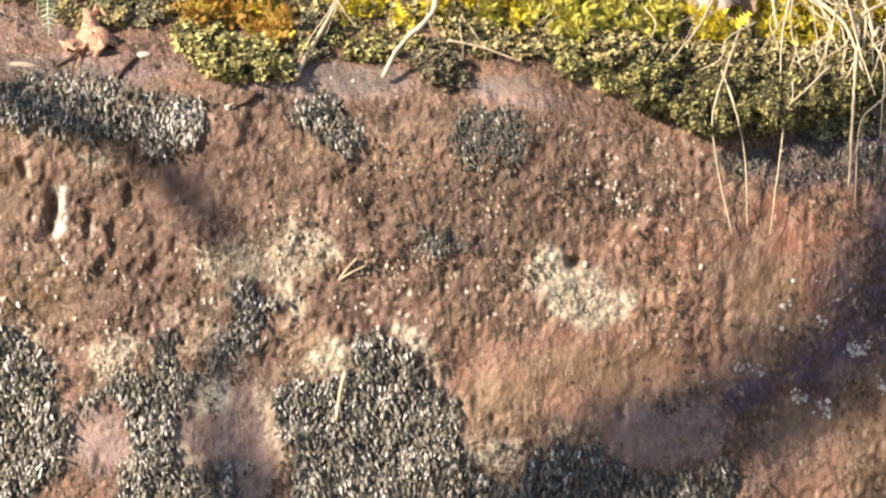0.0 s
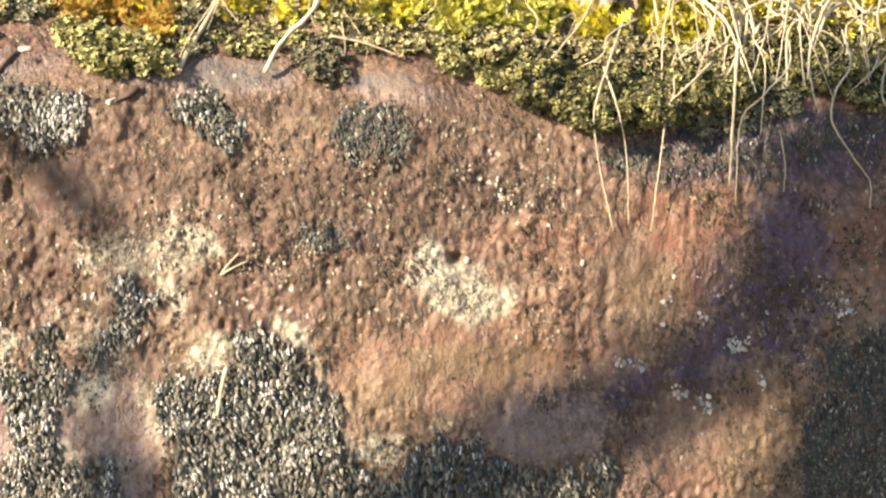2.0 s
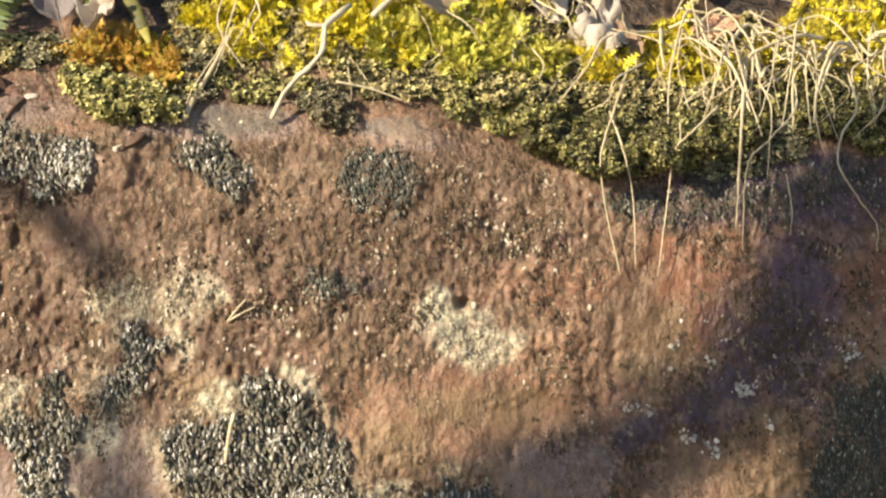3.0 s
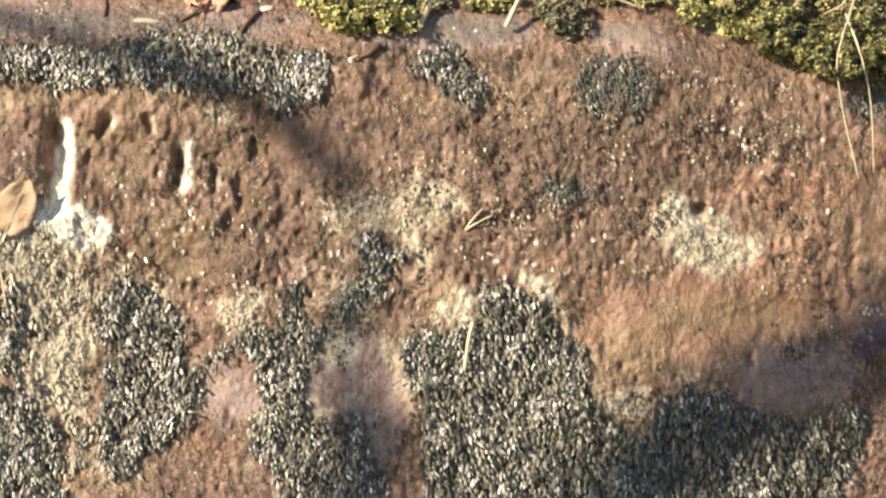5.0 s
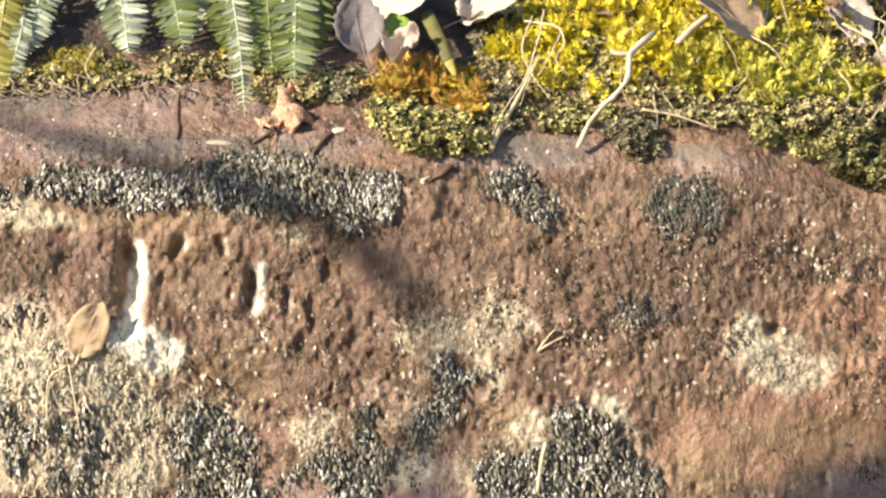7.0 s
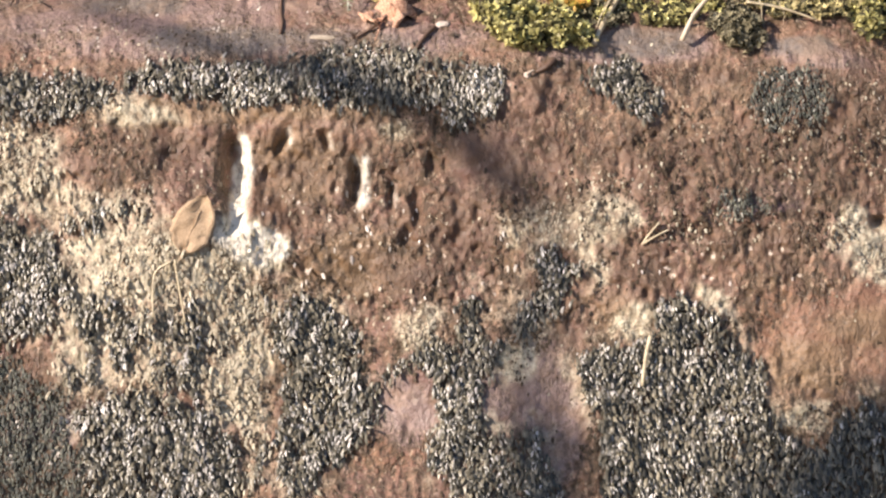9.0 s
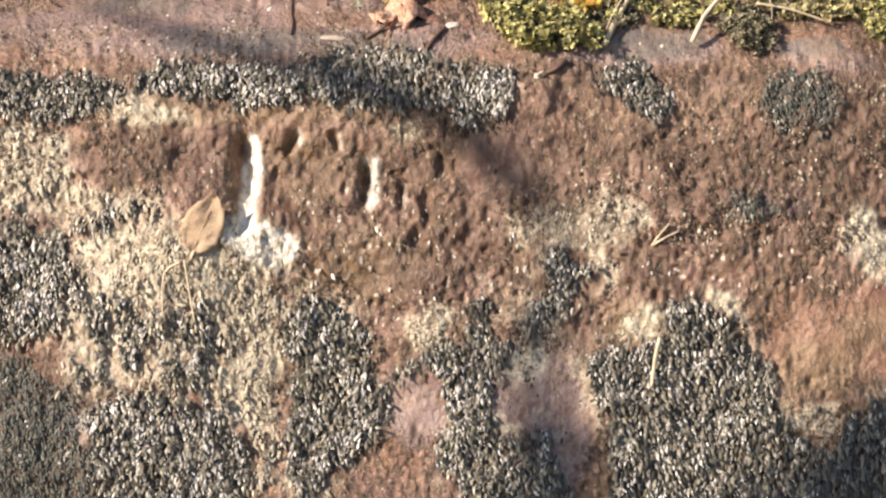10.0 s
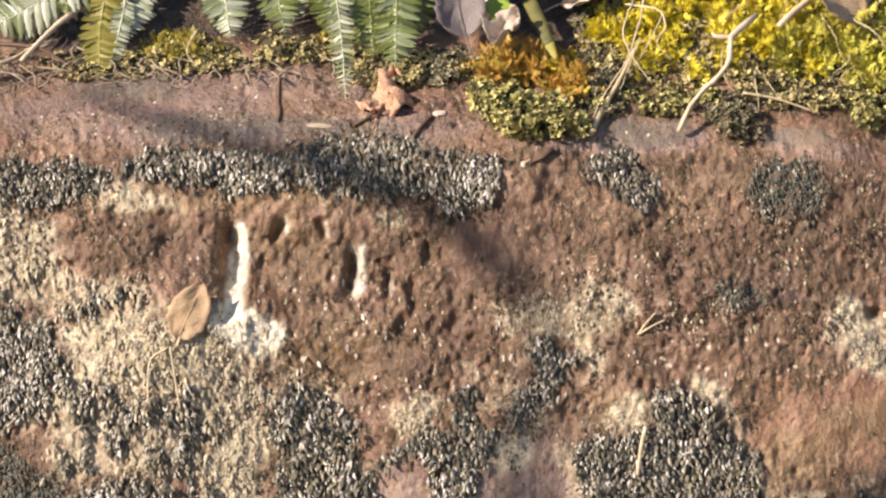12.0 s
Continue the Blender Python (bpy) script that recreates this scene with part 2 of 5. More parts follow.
patch(LIT_LIME, (-0.450, 0.109), (-0.445, 0.102), (-0.445, 0.089), (-0.450, 0.088))
patch(LIT_LIME, (-0.398, 0.105), (-0.393, 0.102), (-0.394, 0.091), (-0.401, 0.090))


RUST = [
    (0.2392, -0.1473, 0.1680, 0.0665, 4), (0.1692, -0.1259, 0.0770, 0.0462, 0), (0.3799, -0.0849, 0.0910, 0.0910, 0), (0.5493, 0.0441, 0.0910, 0.0434, 0), (0.5349, -0.0296, 0.0770, 0.0630, 0),
    (0.3733, 0.0133, 0.0770, 0.0420, 0), (0.6607, -0.2550, 0.1190, 0.0910, 0), (-0.3208, -0.2840, 0.0630, 0.0420, 0), (0.6041, -0.2968, 0.0910, 0.0700, 0),
    (-0.4657, 0.0101, 0.0420, 0.0420, 0), (-0.5910, -0.0068, 0.0280, 0.0420, 0),
]
FERRIC = [  # iron-red stain below the thick moss
    (0.525, 0.050, 0.060, 0.040, 0), (0.580, 0.030, 0.070, 0.050, 0), (0.560, -0.030, 0.060, 0.055, 0), (0.420, 0.000, 0.060, 0.030, 20), (0.640, -0.200, 0.050, 0.040, 0), (0.798, 0.005, 0.070, 0.060, 0),
]
DIM_SHADE = [  # purple shade painted on the stone, with some algae
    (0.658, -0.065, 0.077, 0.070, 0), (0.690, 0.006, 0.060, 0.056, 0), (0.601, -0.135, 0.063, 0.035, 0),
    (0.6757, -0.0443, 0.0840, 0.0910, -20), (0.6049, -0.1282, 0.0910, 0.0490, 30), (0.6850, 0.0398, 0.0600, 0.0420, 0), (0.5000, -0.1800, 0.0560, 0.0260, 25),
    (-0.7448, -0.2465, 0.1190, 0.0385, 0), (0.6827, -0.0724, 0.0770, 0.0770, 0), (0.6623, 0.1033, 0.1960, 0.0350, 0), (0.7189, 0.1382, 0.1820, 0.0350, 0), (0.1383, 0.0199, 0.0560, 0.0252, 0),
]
MAUVE = [  # bare pinkish stone
    (-0.1322, -0.2362, 0.0490, 0.1120, 8), (-0.3067, -0.2351, 0.0420, 0.0630, 0), (0.3933, -0.2253, 0.0840, 0.0448, 0), (-0.5688, 0.2756, 0.2940, 0.0420, 0), (-0.1949, -0.2078, 0.0350, 0.0420, 0),
    (-0.6384, 0.2514, 0.2940, 0.0462, 0), (-0.3603, 0.2226, 0.1820, 0.0252, 0), (-0.0323, 0.2040, 0.1540, 0.0210, 0), (0.1987, 0.1927, 0.0770, 0.0154, -10),
]
UMBER = [  # dark brown weathered stone, with some branch shade painted in
    (-0.6391, 0.0876, 0.1190, 0.0350, 0), (-0.2006, 0.0718, 0.0840, 0.0308, -40), (0.1630, 0.0563, 0.0840, 0.0630, 0), (0.0579, 0.0427, 0.0840, 0.0490, 0), (0.1205, -0.0346, 0.1050, 0.0280, 0), (0.0161, 0.0849, 0.0980, 0.0350, 0),
    (-0.3750, 0.0655, 0.1400, 0.0350, -5), (0.3245, 0.0766, 0.0700, 0.0420, 0), (-0.0819, 0.0783, 0.0630, 0.0420, 0), (-0.2569, -0.0188, 0.0630, 0.0420, 0), (-0.4518, 0.0170, 0.0420, 0.0350, 0), (0.4998, -0.0224, 0.0490, 0.0630, 0), (0.0585, 0.1687, 0.1050, 0.0168, 0),
]
UMBER += [
    (-0.138, 0.007, 0.110, 0.060, 0), (-0.021, -0.065, 0.080, 0.045, 0), (-0.280, -0.046, 0.070, 0.050, 0),
    (0.1420, 0.0634, 0.0770, 0.0770, 0), (0.2193, 0.0981, 0.0770, 0.0630, 0), (0.2330, 0.0349, 0.0630, 0.0420, 0), (0.1984, 0.1262, 0.1050, 0.0490, 0), (0.2754, 0.0838, 0.0630, 0.0490, 0), (-0.7862, -0.2044, 0.0840, 0.0420, 0), (-0.7590, -0.3160, 0.1330, 0.0490, 0),
]


GREY = [  # dusty grey stone along the ledge, with some of its shade painted in
    (-0.009, 0.219, 0.070, 0.017, 0), (0.187, 0.204, 0.056, 0.017, 0), (-0.507, 0.229, 0.154, 0.021, 0), (-0.351, 0.219, 0.063, 0.017, 0), (-0.626, 0.277, 0.084, 0.017, 0), (-0.015, 0.209, 0.077, 0.018, 0), (0.494, 0.111, 0.042, 0.017, 0),
]
OCHRE = [  # yellowish weathered stone
    (-0.445, 0.084, 0.085, 0.045, 0), (-0.369, -0.044, 0.070, 0.040, 0),
    (-0.386, -0.061, 0.075, 0.055, 0), (-0.447, 0.045, 0.050, 0.030, 0), (-0.502, 0.138, 0.250, 0.018, 0), (-0.608, 0.140, 0.150, 0.020, 0), (0.199, -0.192, 0.070, 0.040, 0), (0.516, -0.065, 0.050, 0.070, 0), (0.658, -0.248, 0.070, 0.100, 0), (-0.037, -0.131, 0.050, 0.030, 0), (0.297, -0.144, 0.120, 0.030, 0),
]


PLAIN = [  # smooth rubbed stone, with little growing on it
    (0.2673, -0.1475, 0.1610, 0.0630, 0), (0.3933, -0.2253, 0.0840, 0.0420, 0), (-0.1322, -0.2432, 0.0490, 0.1120, 0), (-0.3066, -0.2282, 0.0420, 0.0630, 0), (-0.1880, -0.2219, 0.0350, 0.0420, 0), (0.5208, -0.0295, 0.0770, 0.0910, 0),
    (-0.2006, 0.0718, 0.0630, 0.0350, -40), (-0.3268, -0.0674, 0.0770, 0.0350, 0), (-0.2000, 0.2116, 0.0840, 0.0182, 0), (-0.6245, 0.2549, 0.2940, 0.0420, 0), (0.0026, 0.2039, 0.1400, 0.0210, 0), (0.2197, 0.1892, 0.0910, 0.0252, -20), (0.5620, -0.2544, 0.0840, 0.0560, 0),
]


def plain(u, v):
    return step(blobs(u, v, PLAIN, 0.5, 93, 0.05), -0.05, 0.35)


def inside(u, v, outlines, reach=0.05):
    """Metres that (u, v) lies inside the nearest outline; below 0 outside, and no less than -reach."""
    u, v = np.asarray(u, float), np.asarray(v, float)
    best = np.full(u.shape, -reach)
    for c in outlines:
        near = (u > c[:, 0].min() - reach) & (u < c[:, 0].max() + reach) & (v > c[:, 1].min() - reach) & (v < c[:, 1].max() + reach)
        x, y = u[near], v[near]
        if not x.size:
            continue
        dist, odd = np.full(x.shape, 9.0), np.zeros(x.shape, bool)
        for (ax, ay), (bx, by) in zip(c, np.roll(c, -1, 0)):
            k = np.clip(((x - ax) * (bx - ax) + (y - ay) * (by - ay)) / ((bx - ax) ** 2 + (by - ay) ** 2), 0, 1)
            dist = np.minimum(dist, (x - ax - k * (bx - ax)) ** 2 + (y - ay - k * (by - ay)) ** 2)
            if ay != by:
                odd ^= ((ay > y) != (by > y)) & (x < (bx - ax) * (y - ay) / (by - ay) + ax)
        best[near] = np.maximum(best[near], np.where(odd, 1, -1) * np.sqrt(dist))
    return best


def cream(u, v):
    return inside(u, v, CREAM) / 0.022 + 0.6 * rough(u, v, 0.022, 81)


def leafy(u, v):
    """Dark moss: above 0 where it grows."""
    a = inside(u, v, DENSE) / 0.022 + 0.30 * rough(u, v, 0.026, 5, 1.5) + 0.30 * grain(u, v, 0.008, 8, 2.2) - 0.12
    b = np.minimum(inside(u, v, MIXED) / 0.03, 0.6) + 0.9 * grain(u, v, 0.013, 13, 2.4) + 0.35 * rough(u, v, 0.05, 14, 1.3) - 0.9 - 0.8 * step(cream(u, v), -0.2, 0.5)
    return np.clip(np.maximum(a, b), -2, 1)


def thin(u, v):
    return inside(u, v, THIN) / 0.030 + 0.8 * rough(u, v, 0.03, 15, 1.4)


# white mineral, also painting the sunlit right walls of the tool marks
def lime(u, v):
    return inside(u, v, LIT_LIME) / 0.007 + 0.7 * rough(u, v, 0.014, 91, 1.5)


def halo(u, v):
    """The dusty pale margin round the dark moss."""
    a = leafy(u, v)
    return step(a, -1.3, -0.5) * (1 - step(a, -0.2, 0.15)) * step(rough(u, v, 0.05, 97), -0.1, 0.5) * (v < 0.0430)


# ---- materials ----
def material(name, rough_value=0.7, colour=(0.5, 0.5, 0.5), spec=0.5):
    m = bpy.data.materials.new(name)
    m.use_nodes = True
    b = m.node_tree.nodes["Principled BSDF"]
    b.inputs["Roughness"].default_value = rough_value
    b.inputs["Base Color"].default_value = (*colour, 1)
    b.inputs["Specular IOR Level"].default_value = spec
    return m, m.node_tree, b


def node(tree, kind, **inputs):
    n = tree.nodes.new(kind)
    for key, value in inputs.items():
        n.inputs[key.replace("_", " ")].default_value = value
    return n


def noise_at(tree, scale, detail=4.0, stretch=(1, 1, 1), roughness=0.6):
    co = tree.nodes.new("ShaderNodeTexCoord")
    mp = tree.nodes.new("ShaderNodeMapping")
    mp.inputs["Scale"].default_value = stretch
    n = node(tree, "ShaderNodeTexNoise", Scale=scale, Detail=detail, Roughness=roughness)
    tree.links.new(co.outputs["Object"], mp.inputs["Vector"])
    tree.links.new(mp.outputs[0], n.inputs["Vector"])
    return n.outputs[0]


def ramp(tree, value, lo, hi, a=0.0, b=1.0):
    n = tree.nodes.new("ShaderNodeMapRange")
    n.clamp = True
    for i, x in enumerate((lo, hi, a, b)):
        n.inputs[i + 1].default_value = x
    tree.links.new(value, n.inputs[0])
    return n.outputs[0]


def times(tree, a, b, how="MULTIPLY"):
    n = tree.nodes.new("ShaderNodeMath")
    n.operation = how
    n.use_clamp = how == "ADD"
    for i, x in enumerate((a, b)):
        if isinstance(x, (int, float)):
            n.inputs[i].default_value = x
        else:
            tree.links.new(x, n.inputs[i])
    return n.outputs[0]


def mixed(tree, factor, a, b, how="MIX"):
    n = tree.nodes.new("ShaderNodeMix")
    n.data_type, n.blend_type = "RGBA", how
    for slot, x in ((0, factor), (6, a), (7, b)):
        if isinstance(x, (int, float)):
            n.inputs[slot].default_value = x
        elif isinstance(x, tuple):
            n.inputs[slot].default_value = (*x, 1)
        else:
            tree.links.new(x, n.inputs[slot])
    return n.outputs[2]


def bumped(tree, bsdf, height, strength, distance):
    n = node(tree, "ShaderNodeBump", Strength=strength, Distance=distance)
    tree.links.new(height, n.inputs["Height"])
    tree.links.new(n.outputs[0], bsdf.inputs["Normal"])
    return n


def attribute(tree, name):
    n = tree.nodes.new("ShaderNodeAttribute")
    n.attribute_name = name
    return n.outputs["Fac"]


def rock_material():
    m, t, b = material("sandstone", 0.62)
    big, mid = noise_at(t, 9), noise_at(t, 40, 6)
    spots_, fine = noise_at(t, 92, 4, (1, 1, 0.75), 0.6), noise_at(t, 175, 4, (1, 1, 0.65), 0.65)
    col = mixed(t, ramp(t, big, 0.35, 0.65), (0.185, 0.086, 0.054), (0.250, 0.130, 0.080))
    col = mixed(t, ramp(t, mid, 0.45, 0.66, 0, 0.48), col, (0.32, 0.205, 0.120))
    col = mixed(t, ramp(t, noise_at(t, 24, 4, (1, 1, 0.30)), 0.50, 0.68, 0, 0.55), col, (0.36, 0.215, 0.135))
    col = mixed(t, ramp(t, noise_at(t, 13, 4, (1, 1, 0.7)), 0.49, 0.62, 0, 0.85), col, (0.118, 0.066, 0.034))
    col = mixed(t, ramp(t, noise_at(t, 17, 3), 0.53, 0.63, 0, 0.65), col, (0.255, 0.140, 0.100))
    col = mixed(t, ramp(t, noise_at(t, 22, 3, (1, 1, 0.6)), 0.54, 0.64, 0, 0.65), col, (0.190, 0.130, 0.062))
    col = mixed(t, ramp(t, noise_at(t, 74, 5, (1, 1, 0.8)), 0.50, 0.62, 0, 0.58), col, (0.375, 0.235, 0.148))
    col = mixed(t, ramp(t, noise_at(t, 52, 5, (1, 1, 1.3)), 0.54, 0.64, 0, 0.65), col, (0.085, 0.055, 0.032))
    col = mixed(t, ramp(t, noise_at(t, 5.5, 3), 0.50, 0.64, 0, 0.60), col, (0.190, 0.092, 0.076))
    col = mixed(t, ramp(t, noise_at(t, 6.5, 3, (1, 1, 1.4)), 0.52, 0.64, 0, 0.40), col, (0.225, 0.140, 0.075))
    col = mixed(t, times(t, attribute(t, "rust"), 0.65), col, (0.280, 0.136, 0.074))
    col = mixed(t, times(t, attribute(t, "ferric"), 0.75), col, (0.235, 0.094, 0.048))
    col = mixed(t, times(t, attribute(t, "dim_shade"), 0.9), col, (0.080, 0.046, 0.084))
    col = mixed(t, times(t, attribute(t, "umber"), 0.62), col, (0.128, 0.067, 0.036))
    col = mixed(t, times(t, attribute(t, "mauve"), 0.80), col, (0.275, 0.190, 0.162))
    col = mixed(t, times(t, attribute(t, "ochre"), 0.7), col, (0.245, 0.158, 0.078))
    col = mixed(t, times(t, attribute(t, "grey"), 0.80), col, (0.158, 0.138, 0.114))
    pale = times(t, attribute(t, "pale"), ramp(t, noise_at(t, 80, 5), 0.34, 0.54, 0.22, 1.0))
    col = mixed(t, pale, col, (0.70, 0.61, 0.42))
    # rock under moss is painted dark for the shade in its gaps
    col = mixed(t, times(t, attribute(t, "leafy"), ramp(t, noise_at(t, 120, 3, (1, 1, 0.5)), 0.42, 0.62, 0.95, 0.45)), col, (0.046, 0.038, 0.025))
    busy = times(t, ramp(t, noise_at(t, 14, 4), 0.44, 0.58, 0.30, 1.0), ramp(t, attribute(t, "plain"), 0, 1, 1.0, 0.5))
    col = mixed(t, ramp(t, noise_at(t, 30, 5), 0.50, 0.62, 0, 0.42), col, (0.33, 0.21, 0.125))
    col = mixed(t, times(t, attribute(t, "umber"), 0.45), col, (0.118, 0.062, 0.034))
    col = mixed(t, ramp(t, noise_at(t, 230, 3), 0.57, 0.64, 0, 0.55), col, (0.095, 0.055, 0.036))
    col = mixed(t, times(t, busy, ramp(t, spots_, 0.48, 0.56, 0, 0.76)), col, (0.100, 0.062, 0.030))
    col = mixed(t, times(t, busy, ramp(t, fine, 0.50, 0.58, 0, 0.80)), col, (0.066, 0.042, 0.022))
    col = mixed(t, times(t, busy, ramp(t, noise_at(t, 150, 3, (1, 1, 0.6)), 0.58, 0.65, 0, 0.58)), col, (0.54, 0.40, 0.27))
    worm = ramp(t, times(t, times(t, noise_at(t, 105, 2, (1, 1, 0.8)), 0.5, "SUBTRACT"), 1.0, "ABSOLUTE"), 0.008, 0.036, 0.85, 0.0)
    worm = times(t, times(t, worm, busy), ramp(t, noise_at(t, 55, 3), 0.44, 0.58))
    col = mixed(t, worm, col, (0.072, 0.046, 0.022))
    col = mixed(t, attribute(t, "soil"), col, mixed(t, ramp(t, mid, 0.4, 0.62), (0.030, 0.020, 0.014), (0.10, 0.065, 0.04)))
    col = mixed(t, times(t, attribute(t, "white"), ramp(t, noise_at(t, 110, 4), 0.32, 0.52, 0.30, 1.0)), col, (0.76, 0.70, 0.57))
    broken = times(t, ramp(t, noise_at(t, 42, 2), 0.50, 0.56), ramp(t, noise_at(t, 260, 2), 0.40, 0.55, 0.2, 1.0))
    col = mixed(t, times(t, broken, ramp(t, attribute(t, "rim"), 0.34, 0.70, 0, 0.85)), col, (0.66, 0.56, 0.44))
    t.links.new(col, b.inputs["Base Color"])
    t.links.new(ramp(t, noise_at(t, 60, 3), 0.35, 0.7, 0.36, 0.72), b.inputs["Roughness"])
    height = times(t, times(t, spots_, -0.9), times(t, fine, 0.8), "SUBTRACT")
    relief_node = bumped(t, b, height, 1.0, 0.0075)
    t.links.new(ramp(t, busy, 0.1, 0.9, 0.40, 1.0), relief_node.inputs["Strength"])
    return m


def plant_material(name, dark, light, gloss, scale=90, through_light=0.0, gap_wear=None, skew=1.0, gap=(0.35, 0.7, 0.6)):
    m, t, b = material(name, gloss)
    info = t.nodes.new("ShaderNodeNewGeometry")
    col = mixed(t, times(t, info.outputs["Random Per Island"], skew, "POWER"), dark, light)
    # noise paints a darker tone: shade in moss gaps, wear on straw and bark
    col = mixed(t, ramp(t, noise_at(t, scale, 3), gap[0], gap[1], 0, gap[2]), col, gap_wear or tuple(0.55 * c for c in dark))
    t.links.new(col, b.inputs["Base Color"])
    if through_light:
        b.inputs["Transmission Weight"].default_value = 0.0
        b.inputs["Subsurface Weight"].default_value = through_light
        b.inputs["Subsurface Radius"].default_value = (0.004, 0.005, 0.001)
        b.inputs["Subsurface Scale"].default_value = 0.5
    return m


ROCK = rock_material()
WET_MOSS = plant_material("wet_dark_moss", (0.030, 0.028, 0.018), (0.36, 0.31, 0.21), 0.34, 40, skew=1.8)
# pale colour stands in for sun glints on wet moss
GLINT_TIP = plant_material("pale_glint_tips", (0.20, 0.175, 0.138), (0.79, 0.73, 0.645), 0.35)
DIM_MOSS = plant_material("dull_grey_moss", (0.030, 0.032, 0.022), (0.20, 0.195, 0.135), 0.55, skew=2.2)
GREY_MOSS = plant_material("grey_green_moss", (0.11, 0.10, 0.055), (0.52, 0.47, 0.28), 0.65, 60)
# duller painted glints for the thin moss
DIM_TIP = plant_material("dull_pale_tips", (0.14, 0.13, 0.095), (0.56, 0.52, 0.42), 0.5)
OLIVE_MOSS = plant_material("olive_moss", (0.072, 0.066, 0.018), (0.54, 0.48, 0.165), 0.55, 75, 0.0, (0.030, 0.026, 0.008), skew=1.15, gap=(0.45, 0.58, 0.75))
GOLD_MOSS = plant_material("golden_olive_moss", (0.155, 0.138, 0.040), (0.82, 0.74, 0.28), 0.55, 75, 0.0, (0.060, 0.046, 0.012), gap=(0.45, 0.60, 0.7))
YELLOW_MOSS = plant_material("yellow_moss", (0.46, 0.37, 0.014), (0.94, 0.80, 0.06), 0.6, 45, 0.0, (0.22, 0.16, 0.02), gap=(0.48, 0.66, 0.6))
LIME_MOSS = plant_material("lime_yellow_moss", (0.32, 0.29, 0.030), (0.86, 0.80, 0.14), 0.6, 45, 0.0, (0.17, 0.14, 0.03), gap=(0.46, 0.62, 0.65))
DULL_YELLOW = plant_material("dull_yellow_moss", (0.16, 0.13, 0.02), (0.52, 0.45, 0.09), 0.6, 25, 0.0, (0.10, 0.08, 0.02))
# pad colour kept dark to paint the shade between yellow shoots
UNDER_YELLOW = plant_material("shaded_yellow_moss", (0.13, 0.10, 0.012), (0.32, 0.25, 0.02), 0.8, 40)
ROOT = plant_material("grey_rootlets", (0.20, 0.15, 0.10), (0.50, 0.41, 0.30), 0.7, 60)
# nearly black pad colour, painting the shade between moss shoots
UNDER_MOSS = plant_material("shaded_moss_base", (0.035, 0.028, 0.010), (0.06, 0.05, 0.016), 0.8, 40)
RUST_MOSS = plant_material("rusty_moss", (0.34, 0.17, 0.025), (0.66, 0.39, 0.07), 0.6, 25, 0.0, (0.26, 0.16, 0.03))
BROWN_MOSS = plant_material("brown_moss", (0.21, 0.165, 0.065), (0.82, 0.70, 0.32), 0.7, 40)
DUSKY_MOSS = plant_material("dusky_moss", (0.09, 0.075, 0.040), (0.44, 0.38, 0.22), 0.7, 40)
FLECK = plant_material("cream_lichen", (0.34, 0.28, 0.18), (0.62, 0.55, 0.40), 0.6)
WHITE_BEAD = plant_material("white_lichen_glint", (0.42, 0.35, 0.27), (0.82, 0.74, 0.64), 0.4, 120)
DARK_FLECK = plant_material("dark_crust", (0.045, 0.028, 0.014), (0.13, 0.085, 0.045), 0.8)
STRAW = plant_material("dry_straw", (0.46, 0.36, 0.20), (0.78, 0.67, 0.46), 0.5, 60, 0.0, (0.32, 0.23, 0.12))
BARK_PALE = plant_material("bleached_twig", (0.54, 0.43, 0.30), (0.72, 0.60, 0.44), 0.6, 120, 0.0, (0.42, 0.32, 0.22))
BARK_DARK = plant_material("dark_twig", (0.09, 0.05, 0.03), (0.14, 0.08, 0.05), 0.6, 120)
FERN_GREEN = plant_material("fern_green", (0.085, 0.115, 0.022), (0.21, 0.24, 0.06), 0.36, 30, 0.1, (0.07, 0.09, 0.02))
FERN_OLIVE = plant_material("fern_olive", (0.150, 0.140, 0.022), (0.36, 0.32, 0.06), 0.4, 30, 0.1, (0.10, 0.08, 0.02))
FERN_GREY = plant_material("fern_grey_green", (0.11, 0.14, 0.05), (0.32, 0.36, 0.20), 0.36, 30, 0.1, (0.08, 0.11, 0.04))
FERN_PALE = plant_material("fern_pale", (0.27, 0.30, 0.20), (0.60, 0.61, 0.48), 0.36, 30, 0.1, (0.12, 0.15, 0.07))


def leaf_material(name, a, b_, vein):
    m, t, b = material(name, 0.55)
    col = mixed(t, ramp(t, noise_at(t, 38, 5), 0.35, 0.65), a, b_)
    col = mixed(t, ramp(t, noise_at(t, 150, 4), 0.55, 0.72, 0, 0.7), col, vein)
    t.links.new(col, b.inputs["Base Color"])
    bumped(t, b, noise_at(t, 160, 4), 0.4, 0.002)
    return m


LEAF_TAN = leaf_material("tan_leaf", (0.38, 0.25, 0.135), (0.55, 0.39, 0.24), (0.26, 0.16, 0.085))
LEAF_RED = leaf_material("russet_leaf", (0.27, 0.080, 0.034), (0.84, 0.56, 0.37), (0.11, 0.035, 0.02))
LEAF_PALE = leaf_material("bleached_leaf", (0.42, 0.335, 0.265), (0.62, 0.53, 0.45), (0.28, 0.20, 0.15))
LEAF_BROWN = leaf_material("brown_leaf", (0.20, 0.12, 0.07), (0.36, 0.23, 0.14), (0.10, 0.06, 0.04))
LEAF_GREY = leaf_material("grey_leaf", (0.135, 0.110, 0.105), (0.25, 0.205, 0.195), (0.36, 0.31, 0.30))
LEAF_OLIVE = leaf_material("olive_leaf", (0.085, 0.082, 0.022), (0.19, 0.17, 0.045), (0.08, 0.06, 0.02))
